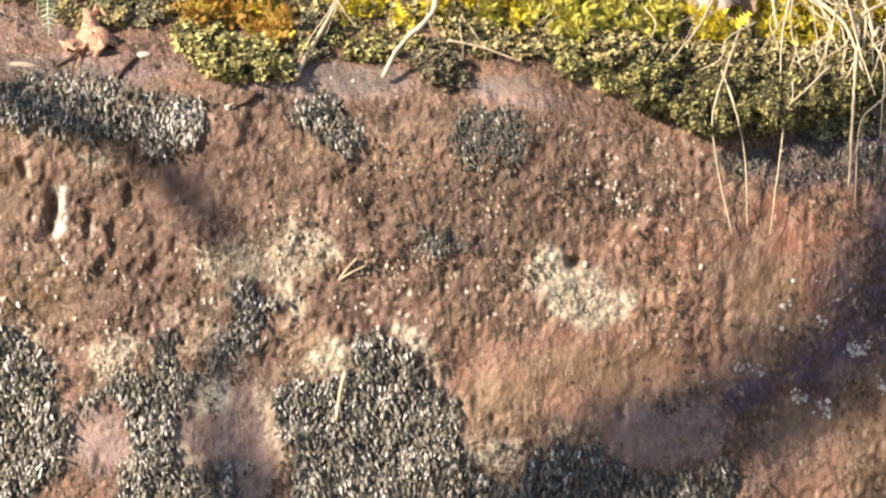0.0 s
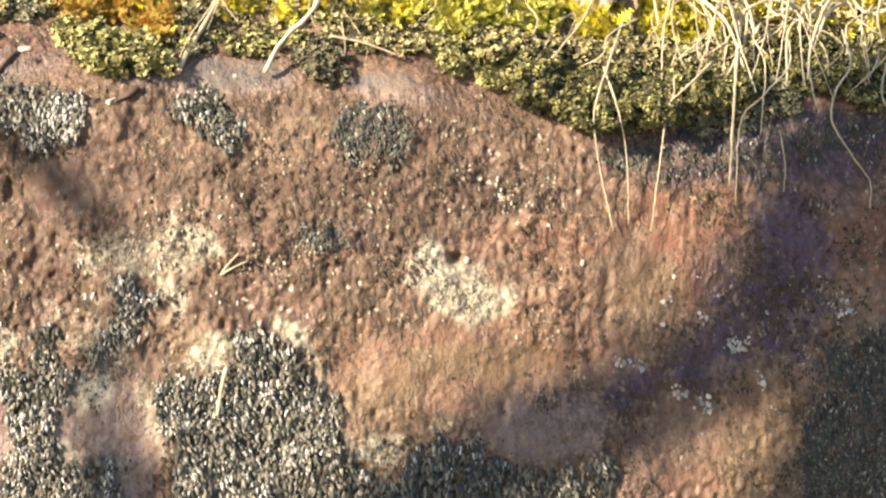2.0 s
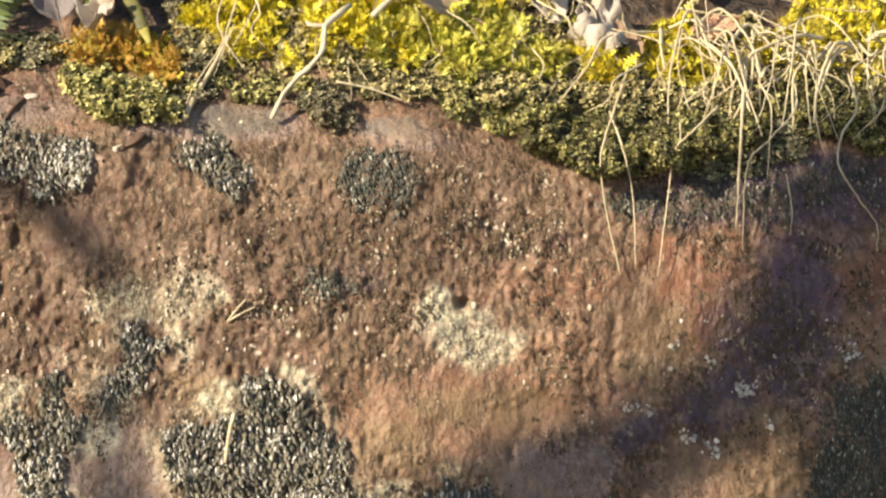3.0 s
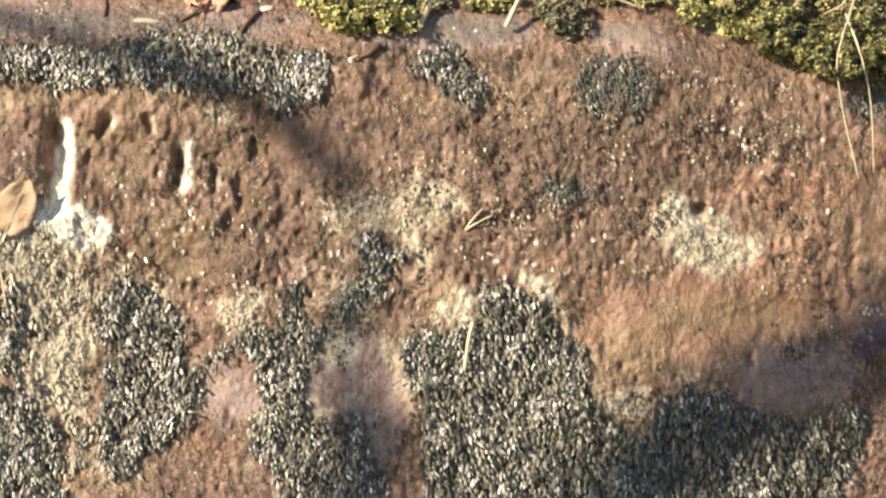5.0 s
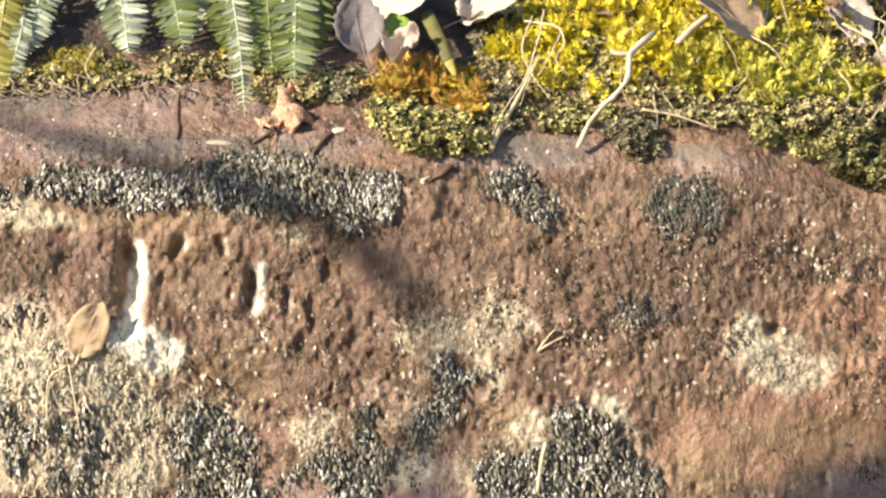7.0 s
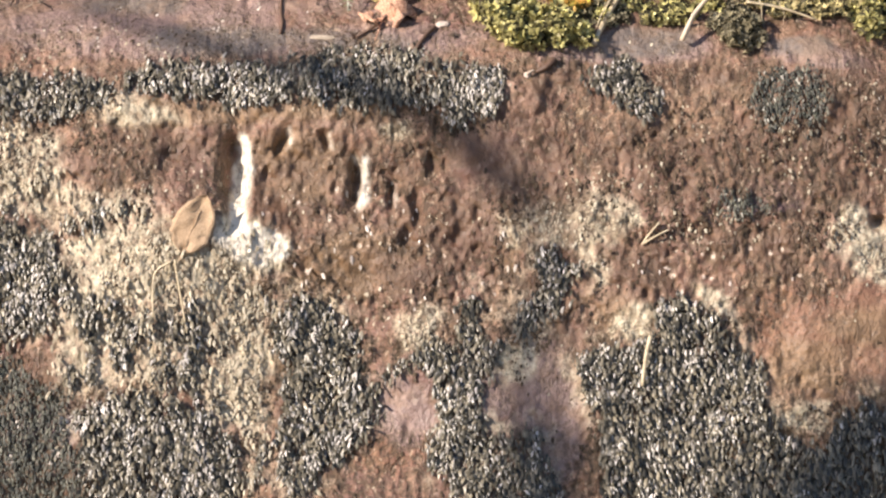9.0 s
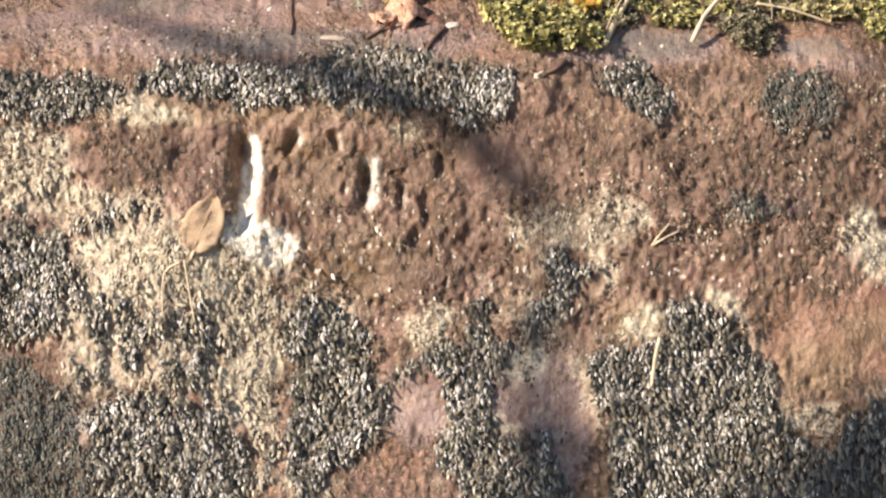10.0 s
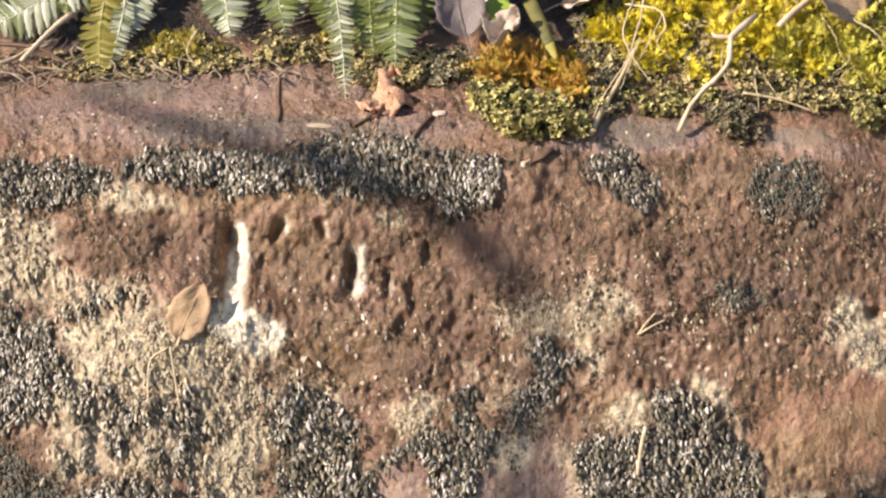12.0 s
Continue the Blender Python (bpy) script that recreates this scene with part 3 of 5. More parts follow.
LEAF_GREEN = leaf_material("green_leaf", (0.16, 0.26, 0.02), (0.26, 0.36, 0.04), (0.10, 0.16, 0.01))


def earth_material():
    m, t, b = material("leaf_litter_soil", 0.85)
    col = mixed(t, ramp(t, noise_at(t, 6, 6), 0.35, 0.65), (0.10, 0.065, 0.04), (0.24, 0.16, 0.10))
    col = mixed(t, ramp(t, noise_at(t, 45, 5), 0.55, 0.7), col, (0.05, 0.035, 0.022))
    t.links.new(col, b.inputs["Base Color"])
    bumped(t, b, noise_at(t, 30, 6), 0.8, 0.03)
    return m


def bark_material():
    m, t, b = material("tree_bark", 0.85)
    col = mixed(t, ramp(t, noise_at(t, 14, 6, (1, 1, 0.25)), 0.35, 0.65), (0.07, 0.05, 0.04), (0.20, 0.16, 0.13))
    t.links.new(col, b.inputs["Base Color"])
    bumped(t, b, noise_at(t, 18, 5, (1, 1, 0.2)), 0.8, 0.03)
    return m


EARTH, BARK = earth_material(), bark_material()


# ---- building blocks ----
def mesh_of(name, verts, faces, mat, smooth=True):
    me = bpy.data.meshes.new(name)
    me.from_pydata([tuple(p) for p in verts], [], faces)
    me.materials.append(mat)
    if smooth:
        me.shade_smooth()
    return me


def part(name, me, parent, label=""):
    ob = new(name, me)
    ob.parent = parent
    return tagged(ob, label)


def grid_mesh(name, pts, mat):
    """A sheet from an array of points, rows by columns."""
    r, c = pts.shape[:2]
    me = bpy.data.meshes.new(name)
    i = np.arange((r - 1) * (c - 1))
    a = (i // (c - 1)) * c + i % (c - 1)
    quads = np.stack([a, a + 1, a + c + 1, a + c], -1).astype(np.int32)
    me.vertices.add(r * c)
    me.vertices.foreach_set("co", pts.reshape(-1).astype(np.float32))
    me.loops.add(quads.size)
    me.loops.foreach_set("vertex_index", quads.reshape(-1))
    me.polygons.add(len(quads))
    me.polygons.foreach_set("loop_start", np.arange(0, quads.size, 4, dtype=np.int32))
    me.update(calc_edges=True)
    me.materials.append(mat)
    me.shade_smooth()
    return me


def swarm_mesh(name, bases, xs, ys, zs, shape, faces, mat):
    """Many copies of one small shape in one mesh: bases and the three scaled axes are (n, 3)."""
    n, k = len(bases), len(shape)
    co = bases[:, None] + shape[None, :, 0:1] * xs[:, None] + shape[None, :, 1:2] * ys[:, None] + shape[None, :, 2:3] * zs[:, None]
    f = np.array(faces)
    idx = (f[None] + (np.arange(n) * k)[:, None, None]).reshape(-1).astype(np.int32)
    w = f.shape[1]
    me = bpy.data.meshes.new(name)
    me.vertices.add(n * k)
    me.vertices.foreach_set("co", co.reshape(-1).astype(np.float32))
    me.loops.add(len(idx))
    me.loops.foreach_set("vertex_index", idx)
    me.polygons.add(len(idx) // w)
    me.polygons.foreach_set("loop_start", np.arange(0, len(idx), w, dtype=np.int32))
    me.update(calc_edges=True)
    me.materials.append(mat)
    return me


def smooth_line(points, n=14):
    """A smooth curve through the points."""
    p = [Vector(q) for q in points]
    p = [2 * p[0] - p[1]] + p + [2 * p[-1] - p[-2]]
    out = []
    for i in range(1, len(p) - 2):
        for j in range(n):
            t = j / n
            a, b, c, d = p[i - 1], p[i], p[i + 1], p[i + 2]
            out.append(0.5 * (2 * b + (c - a) * t + (2 * a - 5 * b + 4 * c - d) * t * t + (3 * b - a - 3 * c + d) * t ** 3))
    return out + [p[-2]]


def tube(name, line, r0, r1, mat, sides=6, flat=1.0, bumps=0.0, seed=0):
    """A tapering rod along a line; flat squeezes it into a blade."""
    rng = random.Random(seed)
    verts, faces = [], []
    n = len(line)
    for i, p in enumerate(line):
        d = (line[min(i + 1, n - 1)] - line[max(i - 1, 0)]).normalized()
        a = d.cross(OUT)
        a = a.normalized() if a.length > 1e-4 else Vector((1, 0, 0))
        b = a.cross(d)
        r = (r0 + (r1 - r0) * i / (n - 1)) * (1 + bumps * rng.uniform(-1, 1))
        for k in range(sides):
            w = 2 * math.pi * k / sides
            verts.append(p + a * (r * math.cos(w)) + b * (r * flat * math.sin(w)))
    for i in range(n - 1):
        for k in range(sides):
            faces.append((i * sides + k, i * sides + (k + 1) % sides, (i + 1) * sides + (k + 1) % sides, (i + 1) * sides + k))
    faces.append(tuple(range(sides))[::-1])
    faces.append(tuple(range((n - 1) * sides, n * sides)))
    return mesh_of(name, verts, faces, mat)


# ---- the rock face ----
def fine_axis(lo, hi, fine, far_lo, far_hi, coarse):
    return np.concatenate([np.arange(far_lo, lo, coarse), np.arange(lo, hi, fine), np.arange(hi, far_hi + coarse, coarse)])


def build_rock():
    us = fine_axis(-0.90, 0.90, 0.0018, -2.6, 2.6, 0.05)
    vs = fine_axis(-0.43, 0.43, 0.0018, -0.95, 1.05, 0.035)
    u, v = np.meshgrid(us, vs)
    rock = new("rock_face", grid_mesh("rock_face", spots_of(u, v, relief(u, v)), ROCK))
    fu, fv = u.ravel(), v.ravel()
    masks = {
        "rust": step(blobs(fu, fv, RUST, 0.45, 61, 0.05), -0.05, 0.45),
        "dim_shade": step(blobs(fu, fv, DIM_SHADE, 0.4, 71, 0.05), -0.05, 0.5),
        "ferric": step(blobs(fu, fv, FERRIC, 0.5, 63, 0.05), -0.1, 0.5),
        "ochre": step(blobs(fu, fv, OCHRE, 0.5, 77, 0.05), -0.1, 0.5),
        "grey": step(blobs(fu, fv, GREY, 0.5, 79, 0.05), -0.1, 0.5),
        "umber": step(blobs(fu, fv, UMBER, 0.5, 73, 0.05), -0.05, 0.5),
        "mauve": step(blobs(fu, fv, MAUVE, 0.4, 75, 0.05), -0.05, 0.4),
        "pale": np.maximum(np.maximum(step(cream(fu, fv), -0.6, 0.35), 0.6 * halo(fu, fv)), 0.75 * step(inside(fu, fv, MIXED) / 0.03 + 0.7 * rough(fu, fv, 0.03, 82), -0.2, 0.7)),
        "leafy": np.maximum(step(leafy(fu, fv), -0.15, 0.40), 0.75 * step(thin(fu, fv), -0.1, 0.7) * (1 - 0.75 * step(fv, 0.0, 0.05))),
        "plain": plain(fu, fv),
        "soil": step(fv + 0.02 * rough(fu, fv, 0.05, 95), 0.3229, 0.3474),
        "white": step(lime(fu, fv), -0.35, 1.0),
        "rim": pits(fu, fv)[1],
    }
    for key, value in masks.items():
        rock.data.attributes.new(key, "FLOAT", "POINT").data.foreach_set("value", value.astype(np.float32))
    return tagged(rock, "weathered brown sandstone face with rust and lichen stains", "rock", kind="structure")


build_rock()


def build_ground():
    axis = np.array([-400, -150, -60, -30, -18, -12, -9, -7, -5.5, -4.5, -3.6, -3, -2.5, -2, -1.6, -1.2, -0.8, -0.4, -0.1, 0.2, 0.45, 0.7, 0.95,
                     1.2, 1.6, 2.1, 2.8, 3.6, 5, 7, 10, 15, 25, 50, 120, 400.0])
    x, y = np.meshgrid(axis, axis)
    z = 1.22 * step(y, 0.40, 1.15) + 0.16 * np.clip(y - 1.0, 0, 40)
    z = z + 0.05 * grain(x, y, 1.3, 5) * step(np.abs(y), 0.6, 2.0)
    ground = new("ground", grid_mesh("ground", np.stack([x, y, z], -1), EARTH))
    tagged(ground, "forest floor of brown soil and old leaf litter", "ground", kind="structure")


build_ground()


# ---- moss ----
def frames_on(u, v, rng, lean=0.5, droop=0.6, stand=0.6):
    """Random axes on the rock: sideways, along the leaf, and out of it."""
    n = normals_of(u, v)
    k = len(u)
    down = np.tile(np.array([0, -UP.y, -UP.z]), (k, 1)) * droop + rng.normal(0, lean, (k, 3)) + n * rng.uniform(0.05, 1.0, (k, 1)) * stand
    down /= np.linalg.norm(down, axis=1, keepdims=True)
    side = np.cross(down, n)
    side /= np.linalg.norm(side, axis=1, keepdims=True) + 1e-9
    up = np.cross(side, down)
    return side, down, up, n


FLAKE = np.array([(-0.42, 0, 0), (0.30, 0.08, 0.03), (-0.5, 0.48, 0.14), (0.05, 0.45, 0.26), (0.55, 0.62, 0.04), (-0.12, 1.0, 0.0)])
FLAKE_FACES = [(0, 3, 2), (0, 1, 3), (1, 4, 3), (2, 3, 5), (3, 4, 5)]


def flakes(name, pick, box, spacing, size, mat, seed, label, lift=0.001, droop=1.0, lean=0.22, tall=1.15, wide=0.36, stand=0.6):
    """Loose leafy bits over every place of the box where pick(u, v) says yes."""
    rng = np.random.default_rng(seed)
    u0, u1, v0, v1 = box
    n = int((u1 - u0) * (v1 - v0) / spacing ** 2)
    u, v = rng.uniform(u0, u1, n), rng.uniform(v0, v1, n)
    keep = rng.uniform(0, 1, n) < pick(u, v)
    u, v = u[keep], v[keep]
    side, down, up, nrm = frames_on(u, v, rng, lean, droop, stand)
    s = size * np.minimum(np.exp(rng.normal(0, 0.35, (len(u), 1))), 1.7)
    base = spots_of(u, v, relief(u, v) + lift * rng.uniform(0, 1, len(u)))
    ob = new(name, swarm_mesh(name, base, side * s * wide, down * s * tall, up * s, FLAKE, FLAKE_FACES, mat))
    return tagged(ob, label, "moss", kind="stuff")


LIVELY = [  # moss in which most tips shine
    (-0.640, -0.205, 0.091, 0.119, 0), (-0.586, -0.305, 0.105, 0.049, 0), (-0.240, 0.166, 0.067, 0.035, 0), (-0.504, 0.179, 0.140, 0.021, 0), (-0.772, -0.054, 0.049, 0.056, 0), (-0.413, -0.174, 0.063, 0.091, 0),
]
DULL = [(0.407, -0.319, 0.120, 0.060, 0), (-0.7761, -0.2376, 0.055, 0.085, 0), (-0.7797, -0.3020, 0.1470, 0.0700, 0), (-0.8208, -0.2042, 0.0560, 0.0420, 0), (0.1964, -0.3152, 0.1260, 0.0280, 0)]  # moss given few pale tips, to darken it as limb shade would


def pick_leafy(u, v):
    return step(leafy(u, v), -0.42, 0.50) ** 1.3 * (1 - 0.35 * step(rough(u, v, 0.07, 29), 0.0, 0.5)) * (0.30 + 0.70 * step(grain(u, v, 0.010, 7, 2.0) + 0.4 * rough(u, v, 0.03, 19), -0.45, 0.35))


HALVES = ((-0.9445, -0.1381, -0.43, 0.25), (-0.1381, 0.6618, -0.43, 0.25))
for n_, half_ in enumerate(HALVES):
    flakes("leafy_moss", pick_leafy, half_, 0.0019, 0.0047, WET_MOSS, 1 + n_, "dark green wet leafy moss clinging to the rock", 0.007,
           lean=0.26, tall=1.75, wide=0.56)
    flakes("moss_tips", lambda u, v: (0.42 + 0.58 * step(blobs(u, v, LIVELY, 0.4, 87, 0.05), -0.2, 0.4)) * step(grain(u, v, 0.015, 17, 1.8) + 0.5 * rough(u, v, 0.05, 18), -0.5, 0.6) * pick_leafy(u, v) * (1 - 0.85 * step(blobs(u, v, DULL, 0.5, 86, 0.04), -0.1, 0.4)), half_, 0.0025, 0.0043, GLINT_TIP, 40 + n_, "pale tips standing for wet glints in dark moss", 0.009,
           lean=0.26, tall=1.5, wide=0.50)
flakes("moss_tips", lambda u, v: (0.22 - 0.12 * step(u, 0.1978, 0.3382)) * step(thin(u, v), -0.3, 0.5), (-0.0962, 0.9726, -0.43, 0.25), 0.0036, 0.0038, DIM_TIP, 45,
       "pale tips in thin grey-green moss", 0.006, lean=0.3, tall=1.2, wide=0.42)
flakes("moss_tips", lambda u, v: 0.4 * step(inside(u, v, MIXED), -0.01, 0.02) * step(grain(u, v, 0.009, 27, 2.0), -0.3, 0.5), (-0.9445, -0.3500, -0.43, 0.20), 0.0034, 0.0050, FLECK, 47,
       "cream and grey moss strands over pale lichen", 0.006, lean=0.26, tall=1.6, wide=0.5)
flakes("sparse_moss", lambda u, v: (0.75 - 0.35 * step(v, 0.0, 0.05) * step(u, 0.3, 0.4)) * step(thin(u, v), -0.3, 0.5), (-0.95, 0.9726, -0.43, 0.25),
       0.0022, 0.0044, DIM_MOSS, 3, "thin grey-green moss on the rock", 0.003)


FLECKY = [  # where scales of lichen crowd together
    (0.3596, 0.0765, 0.0700, 0.0420, 0), (0.4046, -0.0710, 0.0182, 0.0420, 0), (0.6897, -0.0725, 0.0770, 0.0630, 0), (0.7221, 0.0574, 0.0350, 0.0168, 0), (0.2187, -0.0281, 0.0420, 0.0210, 0), (0.0576, -0.0203, 0.0770, 0.0280, 0), (-0.0681, 0.0363, 0.0490, 0.0350, 0), (0.1631, 0.0703, 0.0350, 0.0700, 0), (0.2753, 0.0768, 0.0420, 0.0420, 0), (-0.7287, 0.2308, 0.1400, 0.0280, 0), (-0.5690, 0.2338, 0.1120, 0.0168, 0),
]


def pick_crust(u, v):
    return 0.3 * step(blobs(u, v, FLECKY, 0.7, 84, 0.03), -0.1, 0.4) + (0.55 + 0.4 * step(blobs(u, v, UMBER, 0.5, 73, 0.05), 0.0, 0.4)) * step(rough(u, v, 0.09, 101), -0.25, 0.4) * step(grain(u, v, 0.016, 103, 1.4), 0.0, 0.7) * (v < 0.2039) * (1 - 0.85 * plain(u, v)) * (1 - 0.6 * step(cream(u, v), -0.2, 0.4))


def pick_fleck(u, v):
    outside_dim = 1 - 0.75 * step(blobs(u, v, DIM_SHADE, 0.4, 71, 0.05), -0.05, 0.4)
    return 0.16 * outside_dim * step(blobs(u, v, FLECKY, 0.7, 85, 0.03), -0.1, 0.4) + 0.07 * step(rough(u, v, 0.05, 111), 0.05, 0.5) * (v < 0.2809) * (1 - 0.8 * plain(u, v)) * outside_dim + 0.45 * step(cream(u, v), -0.2, 0.6)


WHOLE = (-0.9445, 0.9655, -0.43, 0.30)
flakes("crust_lichen", pick_crust, WHOLE, 0.0030, 0.0042, DARK_FLECK, 4, "small dark crusty lichen scales on brown rock", 0.0005, lean=0.35, wide=0.6, stand=0.25)
# pale scales are lichen and also painted glints of wet rock
flakes("lichen_scales", pick_fleck, WHOLE, 0.0038, 0.0038, FLECK, 5, "small cream lichen scales, some standing for wet glints, on brown rock", 0.0005, lean=0.30, wide=0.6, stand=0.12)

CLUSTERS = [  # small crowds of white lichen on the darkened stone
    (0.496, -0.144, 0.018, 0.008, 0), (0.584, -0.093, 0.008, 0.014, 0), (0.591, -0.198, 0.015, 0.013, 0), (0.662, -0.165, 0.008, 0.013, 0), (0.542, -0.066, 0.006, 0.006, 0), (0.559, -0.180, 0.011, 0.010, 0), (0.603, -0.061, 0.006, 0.006, 0), (0.535, -0.096, 0.006, 0.006, 0), (0.758, -0.078, 0.020, 0.015, 0), (0.630, -0.120, 0.021, 0.010, 0), (0.737, -0.036, 0.010, 0.007, 0), (0.552, -0.036, 0.006, 0.006, 0), (0.581, -0.039, 0.007, 0.004, 0),
    (-0.829, -0.187, 0.010, 0.015, 0), (-0.798, -0.241, 0.007, 0.011, 0), (-0.743, -0.244, 0.006, 0.011, 0), (-0.751, -0.288, 0.007, 0.014, 0), (-0.837, -0.254, 0.008, 0.007, 0), (-0.779, -0.216, 0.006, 0.006, 0), (-0.809, -0.287, 0.007, 0.008, 0), (-0.709, -0.260, 0.006, 0.007, 0),
]
flakes("white_beads", lambda u, v: 0.55 * step(blobs(u, v, CLUSTERS, 0.8, 121, 0.012), -0.1, 0.5), (-0.9, 0.9, -0.43, 0.1), 0.0034, 0.0046, WHITE_BEAD, 7,
       "small crowds of white lichen on darkened stone", 0.0010, lean=0.5, tall=1.1, wide=0.8, stand=0.3)
# white flakes added as highlights on the sunlit edges of pick marks
flakes("white_beads", lambda u, v: 0.024 * step(blobs(u, v, BEADED, 0.6, 55, 0.05), -0.1, 0.5) * step(grain(u, v, 0.03, 119), -0.3, 0.5) * (1 - step(leafy(u, v), -0.3, 0.2)), WHOLE, 0.0026, 0.0040, WHITE_BEAD, 6,
       "white beads standing for the sunlit edges of old pick marks", 0.0010, lean=0.20, tall=1.7, wide=0.62, stand=0.45)

LEDGE = [(-0.70, 0.262, 0.22, 0.034, 0), (-0.42, 0.258, 0.16, 0.036, 0), (-0.20, 0.222, 0.07, 0.022, 0)]
flakes("white_beads", lambda u, v: 0.05 * step(blobs(u, v, LEDGE, 0.6, 57, 0.05), -0.1, 0.4) * step(grain(u, v, 0.022, 129), 0.0, 0.6) * (1 - step(leafy(u, v), -0.3, 0.2)), (-0.95, -0.12, 0.19, 0.31), 0.0030, 0.0042, WHITE_BEAD, 8,
       "sparse white lichen specks on the stone ledge", 0.0008, lean=0.4, tall=1.0, wide=0.8, stand=0.2)
flakes("crust_lichen", lambda u, v: 0.34 * step(blobs(u, v, LEDGE, 0.6, 58, 0.05), -0.1, 0.4) * step(grain(u, v, 0.014, 131, 0.7), 0.0, 0.6) * (1 - step(leafy(u, v), -0.3, 0.2)), (-0.95, -0.12, 0.19, 0.31), 0.0032, 0.0044, DARK_FLECK, 9,
       "small dark crust specks on the stone ledge", 0.0005, lean=0.4, wide=0.6, stand=0.2)

SHOOT = np.array([(0, 0, 0), (0.50, 0.06, 0.5), (0.06, 0.50, 0.5), (0.62, 0.62, 0.75), (-0.50, 0.06, 0.5), (-0.06, 0.50, 0.5), (-0.6, 0.6, 0.8),
                  (-0.06, -0.50, 0.5), (-0.50, -0.06, 0.5), (-0.62, -0.6, 0.7), (0.06, -0.50, 0.5), (0.50, -0.06, 0.5), (0.6, -0.62, 0.75)])
SHOOT_FACES = [(0, 1, 2), (1, 3, 2), (0, 4, 5), (4, 6, 5), (0, 7, 8), (7, 9, 8), (0, 10, 11), (10, 12, 11)]


def spray_shape():
    """A flat feathery moss shoot: leaflets in pairs down a bent stem."""
    verts, faces = [], []
    for i in range(5):
        t = i / 5
        w = 0.42 * (1 - 0.7 * t)
        z = 0.9 * t
        y = 0.30 * t * t
        for sgn in (-1, 1):
            k = len(verts)
            verts += [(0, y, z), (0, y + 0.05, z + 0.20), (sgn * w, y + 0.10, z + 0.20)]
            faces.append((k, k + 1, k + 2))
    return np.array(verts), faces


SPRAY, SPRAY_FACES = spray_shape()


def cushion(spots, height, spacing, size, mat, seed, label, ragged=0.35, lump=0.03, strand=1.0, name="moss_cushion", feathery=False, edge=0.6):
    """A swelling bed of moss over the ovals: a rounded pad and the shoots that cover it."""
    rng = np.random.default_rng(seed)
    lo_u, hi_u = min(s[0] - s[2] for s in spots), max(s[0] + s[2] for s in spots)
    lo_v, hi_v = min(s[1] - s[3] for s in spots), max(s[1] + s[3] for s in spots)
    reach = 0.02
    lo_u, hi_u, lo_v, hi_v = lo_u - reach, hi_u + reach, lo_v - reach, hi_v + reach

    def swell(u, v):
        deep = blobs(u, v, spots, ragged, seed, 0.035)
        dome = np.sqrt(np.clip(deep, 0, edge) / edge)
        return deep, dome * height * (1 + 0.5 * rough(u, v, lump, seed + 3, 1.0, 3)) + 0.014 * grain(u, v, 0.015, seed + 5, 0.6) - 0.004

    us, vs = np.arange(lo_u, hi_u, 0.005), np.arange(lo_v, hi_v, 0.005)
    u, v = np.meshgrid(us, vs)
    deep, thick = swell(u, v)
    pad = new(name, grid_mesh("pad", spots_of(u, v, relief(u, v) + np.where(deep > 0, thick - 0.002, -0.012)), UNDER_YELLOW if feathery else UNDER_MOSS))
    n = int((hi_u - lo_u) * (hi_v - lo_v) / (0.95 * spacing) ** 2)
    pu, pv = rng.uniform(lo_u, hi_u, n), rng.uniform(lo_v, hi_v, n)
    deep, thick = swell(pu, pv)
    keep = deep > 0.0
    pu, pv, thick = pu[keep], pv[keep], thick[keep]
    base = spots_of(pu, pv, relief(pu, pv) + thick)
    d = 0.004
    gu = (relief(pu + d, pv) + swell(pu + d, pv)[1] - relief(pu - d, pv) - swell(pu - d, pv)[1]) / (2 * d)
    gv = (relief(pu, pv + d) + swell(pu, pv + d)[1] - relief(pu, pv - d) - swell(pu, pv - d)[1]) / (2 * d)
    nrm = np.stack([-gu, -gv * UP.y + OUT.y, -gv * UP.z + OUT.z], -1)
    nrm /= np.linalg.norm(nrm, axis=1, keepdims=True)
    nrm = nrm + rng.normal(0, 0.35, nrm.shape) + np.array([0, 0, 0.25])
    nrm /= np.linalg.norm(nrm, axis=1, keepdims=True)
    ax = np.cross(nrm, rng.normal(0, 1, nrm.shape))
    ax /= np.linalg.norm(ax, axis=1, keepdims=True)
    ay = np.cross(nrm, ax)
    s = size * 0.72 * np.exp(rng.normal(0, 0.3, (len(pu), 1))) * (0.75 + 0.5 * step(grain(pu, pv, 0.010, seed + 8, 0.8), -0.3, 0.6))[:, None]
    base = base + nrm * (0.004 * grain(pu, pv, 0.010, seed + 8, 0.8))[:, None]
    shoots = part("shoots", swarm_mesh("shoots", base, ax * s, ay * s, nrm * s * strand, SPRAY if feathery else SHOOT, SPRAY_FACES if feathery else SHOOT_FACES, mat), pad)
    tagged(shoots, kind="stuff")
    return tagged(pad, label, "moss", kind="stuff")


cushion([(0.3907, 0.1996, 0.0630, 0.0322, -24), (0.4575, 0.1853, 0.0805, 0.0385, -8), (0.5385, 0.1864, 0.0840, 0.0364, 4), (0.6091, 0.1973, 0.0630, 0.0294, 6)], 0.058, 0.0023, 0.0048, OLIVE_MOSS, 21,
        "thick olive-green moss cushion overhanging the rock edge", edge=0.28)
cushion([(0.3534, 0.2490, 0.0840, 0.0280, -6), (0.4939, 0.2443, 0.0910, 0.0280, 0), (0.6066, 0.2412, 0.0840, 0.0252, 0)], 0.042, 0.0030, 0.0052, BROWN_MOSS, 34, "brownish moss strip with dead stalks above the green cushion")
